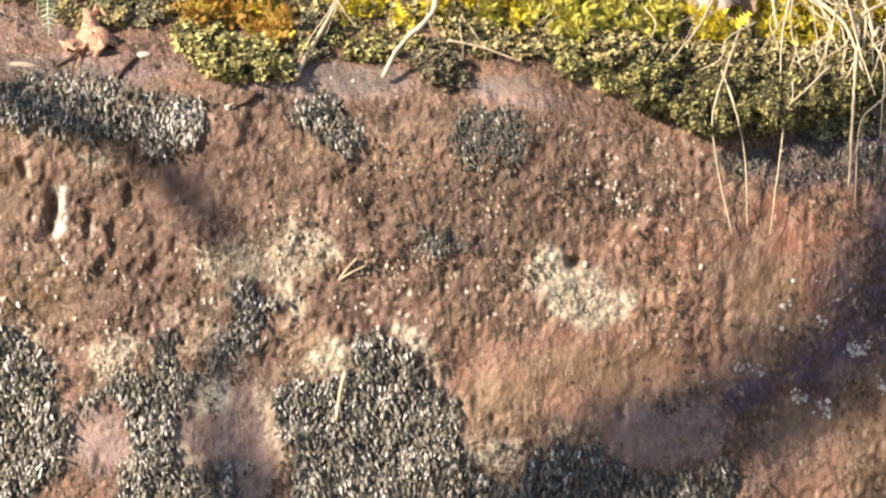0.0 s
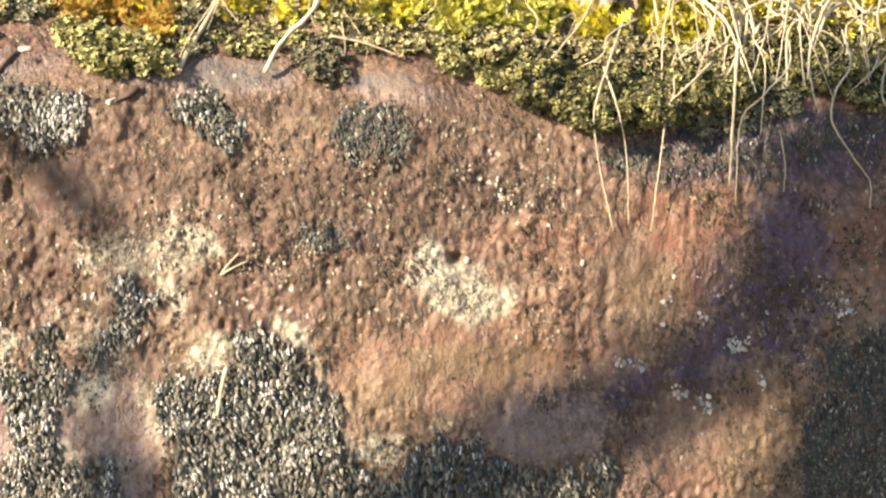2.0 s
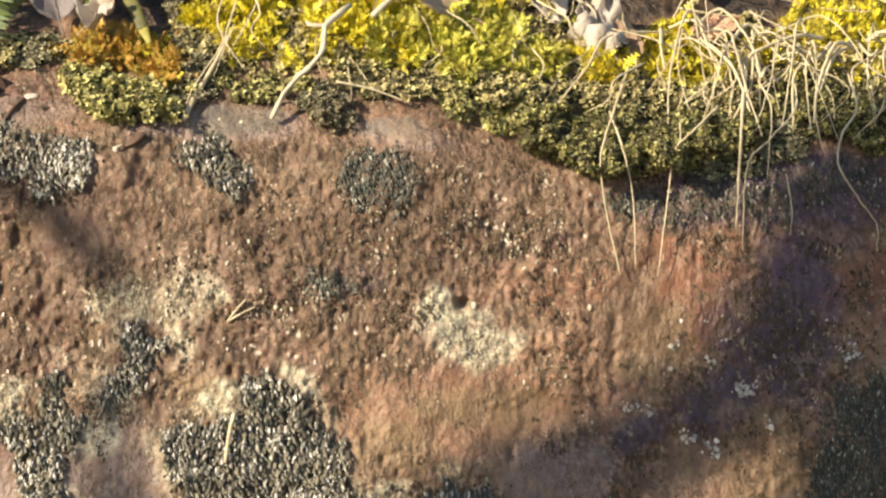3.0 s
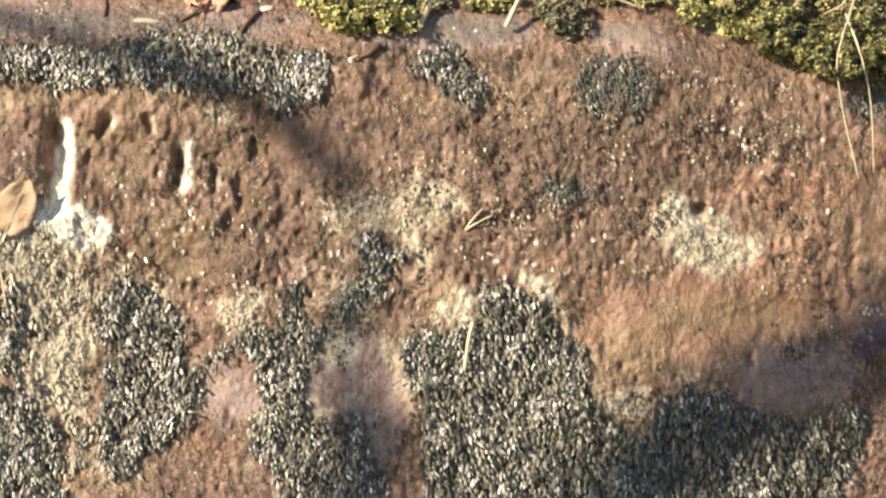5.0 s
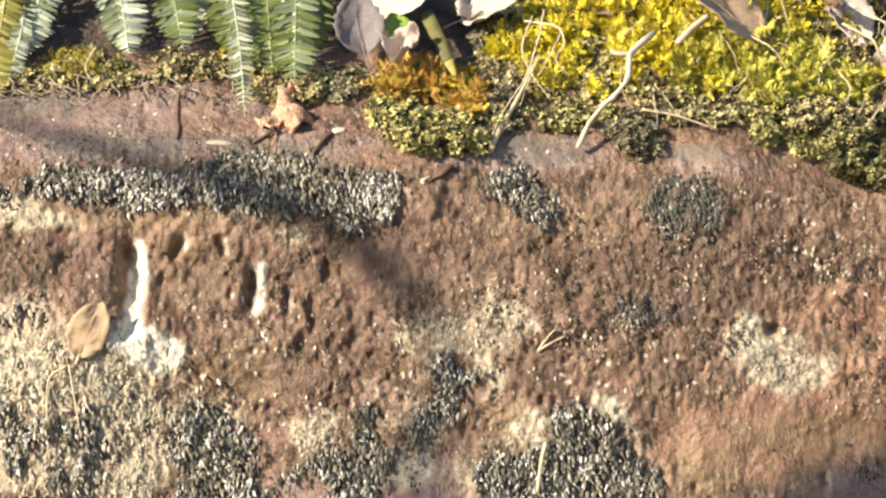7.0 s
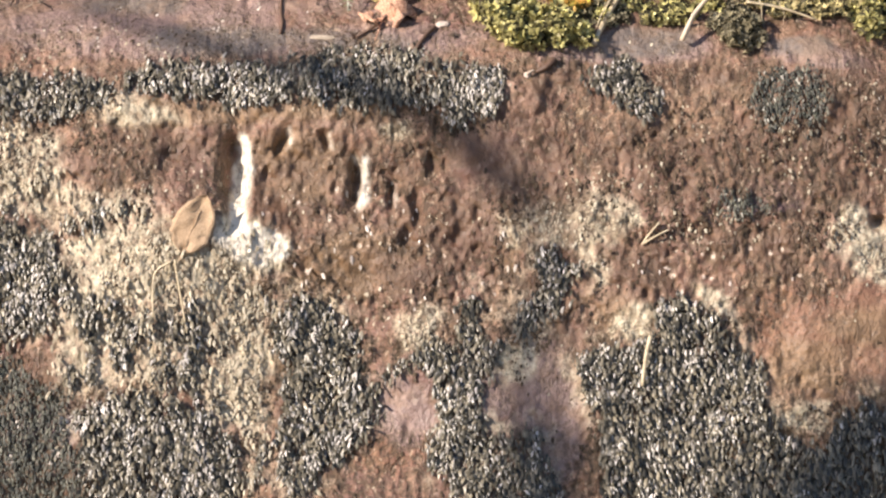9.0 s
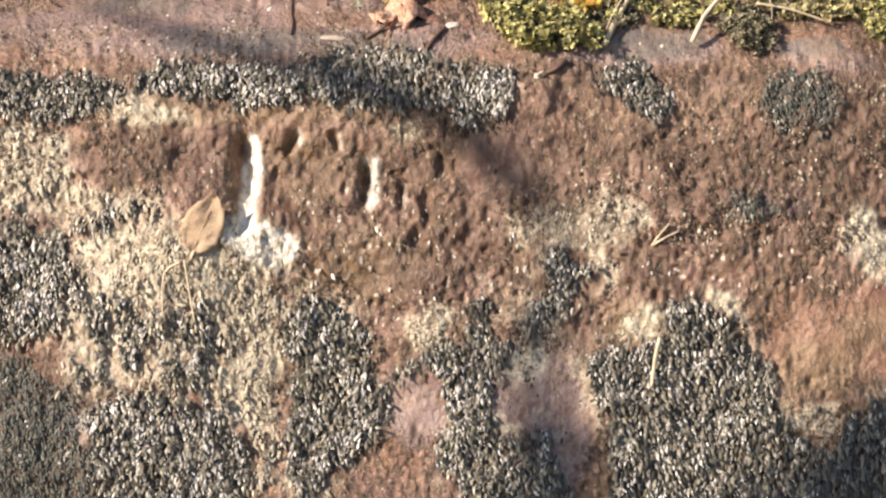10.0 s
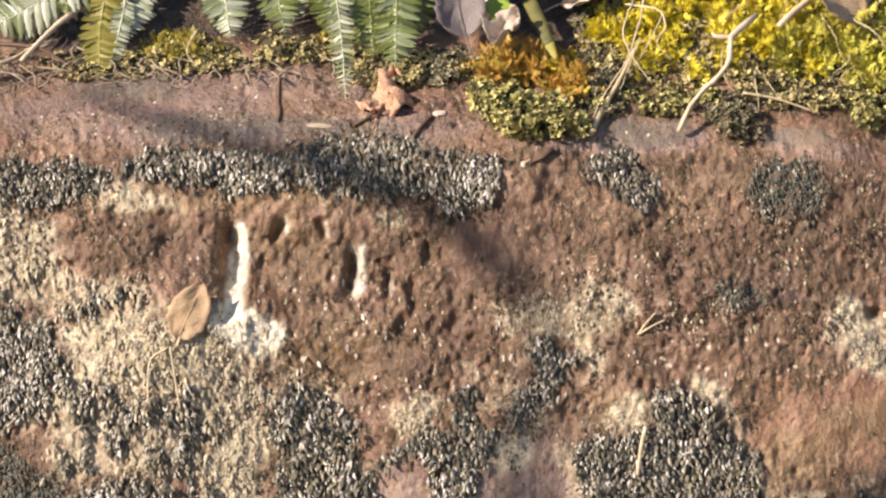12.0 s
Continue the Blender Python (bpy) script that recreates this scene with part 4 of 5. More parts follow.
cushion([(0.2749, 0.2421, 0.0308, 0.0280, -10), (0.3240, 0.2307, 0.0392, 0.0322, -20)], 0.030, 0.0028, 0.0056, GOLD_MOSS, 22, "small olive-green moss cushion at the rock edge")
cushion([(-0.1475, 0.2359, 0.0560, 0.0294, 0), (-0.1021, 0.2322, 0.0350, 0.0238, 0), (-0.1858, 0.2605, 0.0350, 0.0280, 0)], 0.034, 0.0029, 0.0070, GOLD_MOSS, 23, "rounded green moss cushion on the ledge")
cushion([(-0.0495, 0.2775, 0.0336, 0.0490, 10), (-0.0527, 0.3370, 0.0350, 0.0420, 0)], 0.016, 0.0030, 0.0050, DUSKY_MOSS, 35, "dark brown moss in a crevice between brighter beds")
cushion([(0.6345, 0.1772, 0.0910, 0.0364, 4)], 0.022, 0.0028, 0.0050, GREY_MOSS, 36, "grey-green moss bed fading into darkened rock")
cushion([(0.1113, 0.2301, 0.0322, 0.0266, 0)], 0.030, 0.0028, 0.0055, DUSKY_MOSS, 24, "small brownish moss clump on the ledge")
cushion([(0.0308, 0.2514, 0.0595, 0.0182, 6), (-0.0321, 0.2565, 0.0420, 0.0168, 0)], 0.014, 0.0030, 0.0050, GOLD_MOSS, 25, "low green moss mat on the ledge")
cushion([(0.7334, 0.2295, 0.1050, 0.0434, 0), (0.8322, 0.2222, 0.0840, 0.0490, 0)], 0.030, 0.0030, 0.0055, OLIVE_MOSS, 26, "olive moss bed under dry grass")
cushion([(0.1850, 0.2593, 0.0770, 0.0238, 0), (0.2551, 0.2661, 0.0490, 0.0280, 0)], 0.016, 0.0032, 0.0052, BROWN_MOSS, 27, "brownish moss mat with dead stalks")
cushion([(-0.1647, 0.3024, 0.0770, 0.0266, 8), (-0.0949, 0.2812, 0.0350, 0.0210, 0)], 0.028, 0.0027, 0.0110, RUST_MOSS, 28, "orange-tinged feathery moss bed", feathery=True, ragged=0.5)
cushion([(-0.0810, 0.2741, 0.0210, 0.0168, 0), (-0.1158, 0.3022, 0.0280, 0.0140, 0)], 0.030, 0.0034, 0.0110, YELLOW_MOSS, 37, "yellow sprigs among rusty moss", feathery=True)
cushion([(0.0171, 0.3158, 0.0910, 0.0490, 0), (0.1292, 0.3225, 0.1050, 0.0532, 0), (0.2413, 0.3152, 0.0980, 0.0448, 0), (0.3606, 0.3009, 0.0910, 0.0392, 0), (0.4800, 0.2795, 0.0840, 0.0420, 0)], 0.018, 0.0034, 0.0060, BROWN_MOSS, 38,
        "matted brown dead moss under yellow sprays", lump=0.024)
cushion([(0.0172, 0.3228, 0.0770, 0.0420, 0), (0.1292, 0.3295, 0.0910, 0.0462, 0), (0.1750, 0.3260, 0.0500, 0.0392, 0)], 0.036, 0.0024, 0.0118, YELLOW_MOSS, 29,
        "bright yellow feathery moss carpet in sunlight", ragged=0.8, lump=0.024, feathery=True)
cushion([(0.2414, 0.3222, 0.0740, 0.0392, 0), (0.3395, 0.2981, 0.0910, 0.0392, 0)], 0.036, 0.0022, 0.0118, LIME_MOSS, 40,
        "lime-yellow feathery moss carpet beside dry grass", ragged=0.9, lump=0.024, feathery=True)
cushion([(0.0735, 0.3857, 0.1400, 0.0350, 0), (0.2697, 0.3852, 0.1400, 0.0350, 0), (0.4730, 0.2865, 0.0700, 0.0322, 0), (0.6068, 0.2931, 0.1050, 0.0420, 0), (0.7620, 0.3068, 0.1260, 0.0420, 0)], 0.032, 0.0030, 0.0115, YELLOW_MOSS, 30,
        "yellow-green feathery moss carpet among dry grass", ragged=0.8, feathery=True)
cushion([(0.6209, 0.2931, 0.1260, 0.0490, 0), (0.7902, 0.2997, 0.1260, 0.0532, 0), (0.1996, 0.3854, 0.2940, 0.0392, 0)], 0.020, 0.0036, 0.0060, BROWN_MOSS, 39, "matted brown moss and dead stems under dry grass")
cushion([(-0.5339, 0.3174, 0.0910, 0.0210, 0), (-0.6659, 0.3108, 0.1050, 0.0182, 0), (-0.4295, 0.3241, 0.0840, 0.0182, 0), (-0.3112, 0.2958, 0.0630, 0.0238, 0)], 0.018, 0.0036, 0.0055, BROWN_MOSS, 31,
        "thin brown-green moss fringe below the ferns")
cushion([(-0.5720, 0.3279, 0.0490, 0.0196, 0), (-0.3877, 0.3309, 0.0280, 0.0280, 0)], 0.024, 0.0034, 0.0100, DULL_YELLOW, 32, "small yellow moss tuft below the ferns", feathery=True, ragged=0.6)
cushion([(-0.2554, 0.2991, 0.0490, 0.0252, 0)], 0.018, 0.0034, 0.0055, GREY_MOSS, 33, "dull grey-green moss mat on the ledge")


# ---- ferns ----
def pinna_mesh(name, mat):
    verts, faces = [], []
    n = 9
    for i in range(n):
        t = i / (n - 1)
        half = 0.128 * (math.sin(math.pi * min(1, t * 0.93 + 0.07)) ** 0.55) * (1 - 0.35 * t)
        tooth = 0.016 if i % 2 else -0.008
        y = t
        bend = -0.10 * t * t
        up_edge = half + tooth + (0.07 if i == 1 else 0)
        verts += [(y, -half - tooth, bend), (y, 0, bend + 0.035), (y, up_edge, bend)]
        if i:
            a = 3 * (i - 1)
            faces += [(a, a + 3, a + 4, a + 1), (a + 1, a + 4, a + 5, a + 2)]
    return mesh_of(name, verts, faces, mat)


PINNA = {m.name: pinna_mesh("pinna", m) for m in (FERN_GREEN, FERN_PALE, FERN_OLIVE, FERN_GREY)}


def frond(parent, points, width, mat, seed, pairs=42, face=0.0):
    """One frond: a stalk through the points (u, v, out), with leaflets down both sides."""
    rng = random.Random(seed)
    line = smooth_line([spot(a, b, c) for a, b, c in points], 12)
    stalk = part("frond", tube("frond", line, 0.0020, 0.0007, mat, 5), parent)
    for i in range(pairs):
        t = (i + 0.5) / pairs
        k = t * (len(line) - 1)
        p = line[int(k)].lerp(line[min(int(k) + 1, len(line) - 1)], k % 1)
        d = (line[min(int(k) + 2, len(line) - 1)] - line[max(int(k) - 1, 0)]).normalized()
        out = (OUT + Vector((face, 0, 0.15))).normalized()
        side = d.cross(out).normalized()
        size = width * 0.5 * min(1.0, 2.3 * (1 - t) ** 0.72 + 0.12)
        for sgn in (-1, 1):
            x = (side * sgn + d * (0.30 + rng.uniform(-0.16, 0.16)) + out * rng.uniform(-0.55, 0.20)).normalized()
            z = (out - x * out.dot(x)).normalized()
            y = z.cross(x) * -sgn
            z2 = x.cross(y)
            m = Matrix((x, y, z2)).transposed().to_4x4()
            tone = mat.name
            if mat is FERN_PALE and (rng.random() < 0.25 or (sgn > 0 and rng.random() < 0.35)):
                tone = FERN_GREY.name
            if mat is FERN_GREY and rng.random() < 0.5:
                tone = FERN_GREEN.name
            leaflet = part("pinna", PINNA[tone], stalk)
            leaflet.matrix_basis = Matrix.Translation(p) @ m @ Matrix.Scale(size * rng.uniform(0.9, 1.08), 4)


def fern(label, fronds, seed):
    root = new("fern")
    tagged(root, label, "fern", group="ferns above the ledge")
    for i, (points, width, mat) in enumerate(fronds):
        frond(root, points, width, mat, seed + i)


fern("evergreen fern with drooping toothed fronds above the ledge", [
    (((-0.6472, 0.5529, 0.100), (-0.6631, 0.4331, 0.100), (-0.6763, 0.3556, 0.050), (-0.6779, 0.2920, 0.014)), 0.0588, FERN_OLIVE),
    (((-0.6338, 0.4961, 0.060), (-0.6446, 0.3903, 0.070), (-0.6559, 0.3411, 0.035), (-0.6685, 0.3025, 0.012)), 0.0322, FERN_PALE),
    (((-0.5872, 0.5304, 0.060), (-0.6132, 0.4462, 0.080), (-0.6318, 0.3900, 0.060), (-0.6452, 0.3437, 0.030)), 0.0616, FERN_PALE),
    (((-0.6301, 0.5101, 0.070), (-0.6952, 0.4267, 0.100), (-0.7527, 0.3890, 0.080), (-0.8173, 0.3570, 0.040)), 0.0840, FERN_PALE),
    (((-0.7076, 0.5543, 0.100), (-0.7231, 0.4697, 0.120), (-0.7223, 0.4202, 0.100), (-0.7173, 0.3762, 0.070)), 0.0630, FERN_GREEN),
    (((-0.7578, 0.5342, 0.100), (-0.7873, 0.4640, 0.120), (-0.8057, 0.4219, 0.100), (-0.8311, 0.3870, 0.070)), 0.0770, FERN_PALE),
], 201)
fern("evergreen fern with pale and green fronds hanging over brown litter", [
    (((-0.5656, 0.5511, 0.050), (-0.5420, 0.4658, 0.080), (-0.5217, 0.4019, 0.060), (-0.5134, 0.3411, 0.035)), 0.0728, FERN_PALE),
    (((-0.4770, 0.5491, 0.050), (-0.4675, 0.4783, 0.090), (-0.4558, 0.4076, 0.070), (-0.4447, 0.3439, 0.040)), 0.0672, FERN_GREY),
    (((-0.4453, 0.5413, 0.040), (-0.4428, 0.4708, 0.070), (-0.4331, 0.4142, 0.050), (-0.4339, 0.3578, 0.030)), 0.0588, FERN_PALE),
    (((-0.4064, 0.5475, 0.100), (-0.3869, 0.4343, 0.120), (-0.3749, 0.3425, 0.080), (-0.3705, 0.2594, 0.016)), 0.0406, FERN_PALE),
    (((-0.3922, 0.5472, 0.100), (-0.3902, 0.4485, 0.120), (-0.3875, 0.3921, 0.080), (-0.3847, 0.3427, 0.040)), 0.0672, FERN_GREEN),
    (((-0.3464, 0.5462, 0.100), (-0.3422, 0.4475, 0.120), (-0.3384, 0.3770, 0.080), (-0.3344, 0.3136, 0.040)), 0.0728, FERN_GREEN),
    (((-0.3041, 0.5452, 0.100), (-0.3028, 0.4466, 0.120), (-0.3054, 0.3693, 0.090), (-0.3079, 0.2976, 0.045)), 0.0700, FERN_GREY),
    (((-0.2794, 0.5447, 0.080), (-0.2739, 0.4460, 0.100), (-0.2819, 0.3829, 0.070), (-0.2897, 0.3338, 0.040)), 0.0560, FERN_GREEN),
], 231)


# ---- dead leaves ----
def leaf_mesh(name, mat, seed, lobes=0, curl=0.25, crumple=0.08, slim=0.55):
    rng = random.Random(seed)
    verts, faces = [], []
    nx, ny = 9, 15
    ph = [rng.uniform(0, 6.3) for _ in range(6)]
    for j in range(ny):
        t = j / (ny - 1)
        half = 0.5 * slim * math.sin(math.pi * t ** 0.85) ** 0.7 + 0.006
        if lobes:
            half *= 0.72 + 0.36 * abs(math.sin(math.pi * lobes * t))
        half *= 1 + 0.07 * math.sin(40 * t + ph[0])
        for i in range(nx):
            x = (i / (nx - 1) * 2 - 1)
            z = curl * (x * half) ** 2 * 3.2 + curl * 0.7 * (t - 0.45) ** 2 - 0.012 * (1 - abs(x)) ** 3
            z += crumple * (math.sin(7 * t + 3 * x + ph[1]) + 0.6 * math.sin(11 * x * half * 3 + 5 * t + ph[2]) + 0.5 * math.sin(17 * t - 6 * x + ph[3])) * 0.5
            z += 0.01 * math.cos(60 * (t + 0.25 * abs(x)))
            verts.append((x * half, t, z))
    for j in range(ny - 1):
        for i in range(nx - 1):
            a = j * nx + i
            faces.append((a, a + 1, a + nx + 1, a + nx))
    return mesh_of(name, verts, faces, mat)


def set_on(ob, u, v, out, turn, size, tip=0.0, sway=0.0):
    """Lay a flat thing on the rock, turned by degrees about the outward direction and tipped away from it."""
    n = Vector(normals_of(np.array([u]), np.array([v]), 0.02)[0])
    up = (UP - n * UP.dot(n)).normalized()
    right = up.cross(n)
    m = Matrix((right, up, n)).transposed().to_4x4()
    ob.matrix_basis = Matrix.Translation(spot(u, v, out)) @ m @ pose(0, 0, 0, tip, sway, turn) @ Matrix.Scale(size, 4)


def dead_leaf(u, v, size, turn, mat, label, seed, out=0.004, tip=0.0, sway=0.0, lobes=0, curl=0.25, crumple=0.05, slim=0.55, stem=True, name="dead_leaf"):
    me = leaf_mesh(name, mat, seed, lobes, curl, crumple, slim)
    leaf = new(name, me)
    thick = leaf.modifiers.new("thickness", "SOLIDIFY")
    thick.thickness = 0.008
    set_on(leaf, u, v, out, turn, size, tip, sway)
    z0 = curl * 0.7 * 0.2
    if stem:
        part("stem", tube("stem", smooth_line([Vector((0, 0.75, z0)), Vector((0, 0.3, 0.0)), Vector((0, 0.0, z0)), Vector((0.03, -0.28, z0 + 0.02))], 6), 0.006, 0.014, mat, 5), leaf)
    return tagged(leaf, label, "leaf", group="fallen leaves")


dead_leaf(-0.5850, -0.0360, 0.0780, -24, LEAF_TAN, "tan dead leaf stuck flat to the rock", 301, 0.003, slim=0.66, curl=0.10, crumple=0.045)
dead_leaf(-0.3330, 0.2400, 0.0740, -10, LEAF_RED, "crumpled russet dead leaf on the stone ledge", 302, 0.010, 4, lobes=3, curl=-0.3, crumple=0.38, slim=1.0)
dead_leaf(0.4696, 0.2964, 0.0910, 12, LEAF_PALE, "bleached curled dead leaf lying in dry grass", 303, 0.046, 15, curl=-0.35, crumple=0.34, slim=1.0, lobes=3)
dead_leaf(0.4906, 0.2724, 0.0770, 10, LEAF_BROWN, "brown dead leaf behind dry grass", 310, 0.02, 10, curl=0.6, crumple=0.08)
dead_leaf(0.5646, 0.3108, 0.0770, -70, LEAF_RED, "russet dead leaf half hidden in dry grass", 304, 0.03, 10, curl=0.5, crumple=0.08)
dead_leaf(-0.2204, 0.3340, 0.0840, 15, LEAF_GREY, "grey ribbed dead leaf standing among moss", 305, 0.03, 40, curl=0.4, crumple=0.04, slim=0.75)
dead_leaf(-0.1855, 0.3220, 0.0560, -50, LEAF_PALE, "bleached curled leaf scrap on rusty moss", 306, 0.035, 30, curl=1.3, crumple=0.28, slim=0.7, lobes=2)
dead_leaf(-0.0985, 0.3712, 0.0900, -85, LEAF_PALE, "large bleached dead leaf in the litter", 307, 0.02, 25, curl=0.4, crumple=0.06, slim=0.6)
dead_leaf(0.2765, 0.3432, 0.1330, 60, LEAF_TAN, "broad tan dead leaf in the litter", 308, 0.03, 20, curl=0.3, crumple=0.05, slim=0.75)
litter = random.Random(77)
for i in range(46):
    kind_ = litter.choice((LEAF_BROWN, LEAF_BROWN, LEAF_TAN, LEAF_GREY, LEAF_PALE, LEAF_RED))
    tone = {"tan_leaf": "tan", "russet_leaf": "russet", "bleached_leaf": "bleached", "brown_leaf": "brown", "grey_leaf": "grey"}[kind_.name]
    at_u, at_v = litter.uniform(-0.85, 0.85), litter.uniform(0.3684, 0.5398)
    if -0.62 < at_u < -0.40 and at_v < 0.46:  # lifts stray leaves out of the camera's view, leaving bare soil between the ferns
        at_v += 0.09
    dead_leaf(at_u, at_v, litter.uniform(0.07, 0.13), litter.uniform(0, 360), kind_,
              tone + " dead leaf lying in the litter", 320 + i, litter.uniform(0.01, 0.03), litter.uniform(-25, 25), litter.uniform(-25, 25),
              litter.choice((0, 0, 3)), litter.uniform(0.1, 0.7), 0.07, litter.uniform(0.45, 0.75))
dead_leaf(-0.1700, 0.3513, 0.0490, 20, LEAF_GREEN, "small fresh green leaf above the rusty moss", 399, 0.05, 10, curl=0.3, crumple=0.03, slim=0.7, name="green_leaf")


# ---- twigs, straws and stone chips ----
def stick(name, points, r0, r1, mat, label, category, flat=1.0, bumps=0.08, seed=0, parent=None, turns=8):
    line = smooth_line([spot(a, b, c) for a, b, c in points], turns)
    if parent:
        return part(name, tube(name, line, r0, r1, mat, 7, flat, bumps, seed), parent, label)
    return tagged(new(name, tube(name, line, r0, r1, mat, 7, flat, bumps, seed)), label, category, group="loose twigs and straws")


crooked = stick("twig", ((0.1399, 0.3547, 0.100), (0.1124, 0.3324, 0.100), (0.1082, 0.3240, 0.100), (0.1067, 0.3044, 0.092), (0.1024, 0.2932, 0.088), (0.0855, 0.2736, 0.070), (0.0771, 0.2681, 0.064), (0.0602, 0.2485, 0.040), (0.0546, 0.2401, 0.034), (0.0419, 0.2129, 0.014)), 0.0042, 0.0028, BARK_PALE,
      "crooked bleached twig hanging over the ledge", "twig", bumps=0.24, seed=1, turns=2)
stick("side_twig", ((0.1096, 0.3282, 0.100), (0.0907, 0.3296, 0.102), (0.0858, 0.3339, 0.102)), 0.0036, 0.0020, BARK_PALE, "short bleached side twig", "twig", seed=2, parent=crooked)
stick("twig", ((0.2065, 0.3728, 0.055), (0.1854, 0.3574, 0.055), (0.1678, 0.3406, 0.048)), 0.0048, 0.0042, BARK_PALE, "straight grey broken twig in moss", "twig", seed=3)
stick("twig", ((-0.1420, 0.1812, 0.006), (-0.1460, 0.1790, 0.007), (-0.1499, 0.1765, 0.008)), 0.0014, 0.0018, BARK_PALE, "tiny pale twig end on the rock", "twig", seed=4)
stick("twig", ((-0.1163, 0.1938, 0.002), (-0.1261, 0.1848, 0.003), (-0.1387, 0.1792, 0.002)), 0.0050, 0.0026, BARK_DARK, "dark twig scrap on the rock", "twig", seed=5)
stick("twig", ((-0.0125, -0.0375, 0.004), (-0.0040, -0.0256, 0.005), (0.0100, -0.0103, 0.004)), 0.0016, 0.0012, STRAW, "forked straw caught on the rock", "straw", seed=6)
stick("twig", ((-0.0125, -0.0375, 0.004), (0.0030, -0.0284, 0.005), (0.0205, -0.0201, 0.004)), 0.0016, 0.0011, STRAW, "forked straw caught on the rock", "straw", seed=7)
stick("straw", ((-0.0046, -0.1516, 0.012), (-0.0103, -0.1739, 0.014), (-0.0161, -0.2124, 0.012)), 0.0028, 0.0022, STRAW, "pale straw caught in dark moss", "straw", 0.5, seed=8)
stick("straw", ((-0.5946, -0.0437, 0.01), (-0.5885, -0.0870, 0.012), (-0.5811, -0.1359, 0.010)), 0.0016, 0.0010, STRAW, "thin pale straw below the tan leaf", "straw", seed=9)
stick("straw", ((-0.5981, -0.0451, 0.01), (-0.6204, -0.0624, 0.012), (-0.6234, -0.1147, 0.010)), 0.0014, 0.0010, STRAW, "thin pale straw below the tan leaf", "straw", seed=10)
stick("straw", ((0.1219, 0.2595, 0.040), (0.1639, 0.2510, 0.036), (0.2073, 0.2354, 0.018)), 0.0019, 0.0013, STRAW, "straw lying across the moss", "straw", seed=11)
stick("twig", ((-0.0673, 0.2111, 0.006), (-0.0532, 0.2391, 0.012), (-0.0285, 0.2810, 0.030), (-0.0108, 0.3159, 0.040)), 0.0040, 0.0022, STRAW, "brown dry stem rising from the ledge", "twig", seed=12)
stick("twig", ((-0.2872, 0.2119, 0.003), (-0.2753, 0.2272, 0.004), (-0.2627, 0.2384, 0.004)), 0.0030, 0.0022, BARK_DARK, "dark twig on the stone ledge", "twig", seed=13)
stick("twig", ((-0.3617, 0.2275, 0.004), (-0.3393, 0.2400, 0.006), (-0.3030, 0.2664, 0.008)), 0.0022, 0.0016, BARK_DARK, "dark leaf stalk on the ledge", "twig", seed=14)
# thin dark rod added in place of a crack in the stone
stick("twig", ((-0.4560, 0.2340, 0.001), (-0.4530, 0.2480, 0.002), (-0.4545, 0.2620, 0.002), (-0.4520, 0.2900, 0.002)), 0.0022, 0.0014, BARK_DARK, "dark rod standing in for a crack in the ledge", "twig", seed=15)
strap = stick("strap_leaf", ((-0.1435, 0.3857, 0.050), (-0.1259, 0.3481, 0.055), (-0.1164, 0.3248, 0.048)), 0.0100, 0.0080, LEAF_OLIVE, "flat olive withered strap leaf with a yellow tip", "leaf", 0.16, seed=16)
stick("leaf_tip", ((-0.1164, 0.3248, 0.048), (-0.1083, 0.3064, 0.040)), 0.0079, 0.0030, DULL_YELLOW, "yellowed tip", "leaf", 0.16, seed=16, parent=strap)


def chip(u, v, a, b, c, turn, mat, label, seed):
    rng = random.Random(seed)
    bm = bmesh.new()
    bmesh.ops.create_icosphere(bm, subdivisions=2, radius=1)
    for p in bm.verts:
        p.co *= 1 + rng.uniform(-0.16, 0.16)
        p.co = Vector((p.co.x * a, p.co.y * b, p.co.z * c))
    me = bpy.data.meshes.new("stone_chip")
    bm.to_mesh(me)
    bm.free()
    me.materials.append(mat)
    ob = new("stone_chip", me)
    set_on(ob, u, v, c * 0.4, turn, 1.0)
    return tagged(ob, label, "stone", group="loose stone chips")


chip(-0.2529, 0.2404, 0.0098, 0.0049, 0.004, 5, LEAF_PALE, "small pale chip on the stone ledge", 501)
chip(-0.1499, 0.1758, 0.0040, 0.0040, 0.003, 0, LEAF_PALE, "tiny pale chip on brown rock", 505)
chip(-0.4056, 0.2283, 0.0200, 0.0044, 0.002, -8, ROOT, "flat pale stone sliver on the ledge", 502)
chip(0.2931, -0.0186, 0.0042, 0.0049, 0.004, 0, FLECK, "tiny pale chip beside a hole in the rock", 503)
chip(0.4372, -0.0214, 0.0028, 0.0042, 0.002, 0, FLECK, "tiny pale chip on the rock", 504)


# ---- dry grass ----
def tuft(label, blades, seed, mat=STRAW, name="grass_tuft"):
    root = new(name)
    tagged(root, label, "grass", group="dry grass tufts")
    for i, (points, r) in enumerate(blades):
        shake = random.Random(seed * 31 + i)
        line = smooth_line([spot(a, b, c) for a, b, c in points], 8)
        line = [p + Vector((shake.gauss(0, 0.0003), 0, shake.gauss(0, 0.0003))) for p in line]
        part("blade", tube("blade", line, r * 0.74, r * 0.35, mat, 5, 0.5, 0.16, seed + i), root)


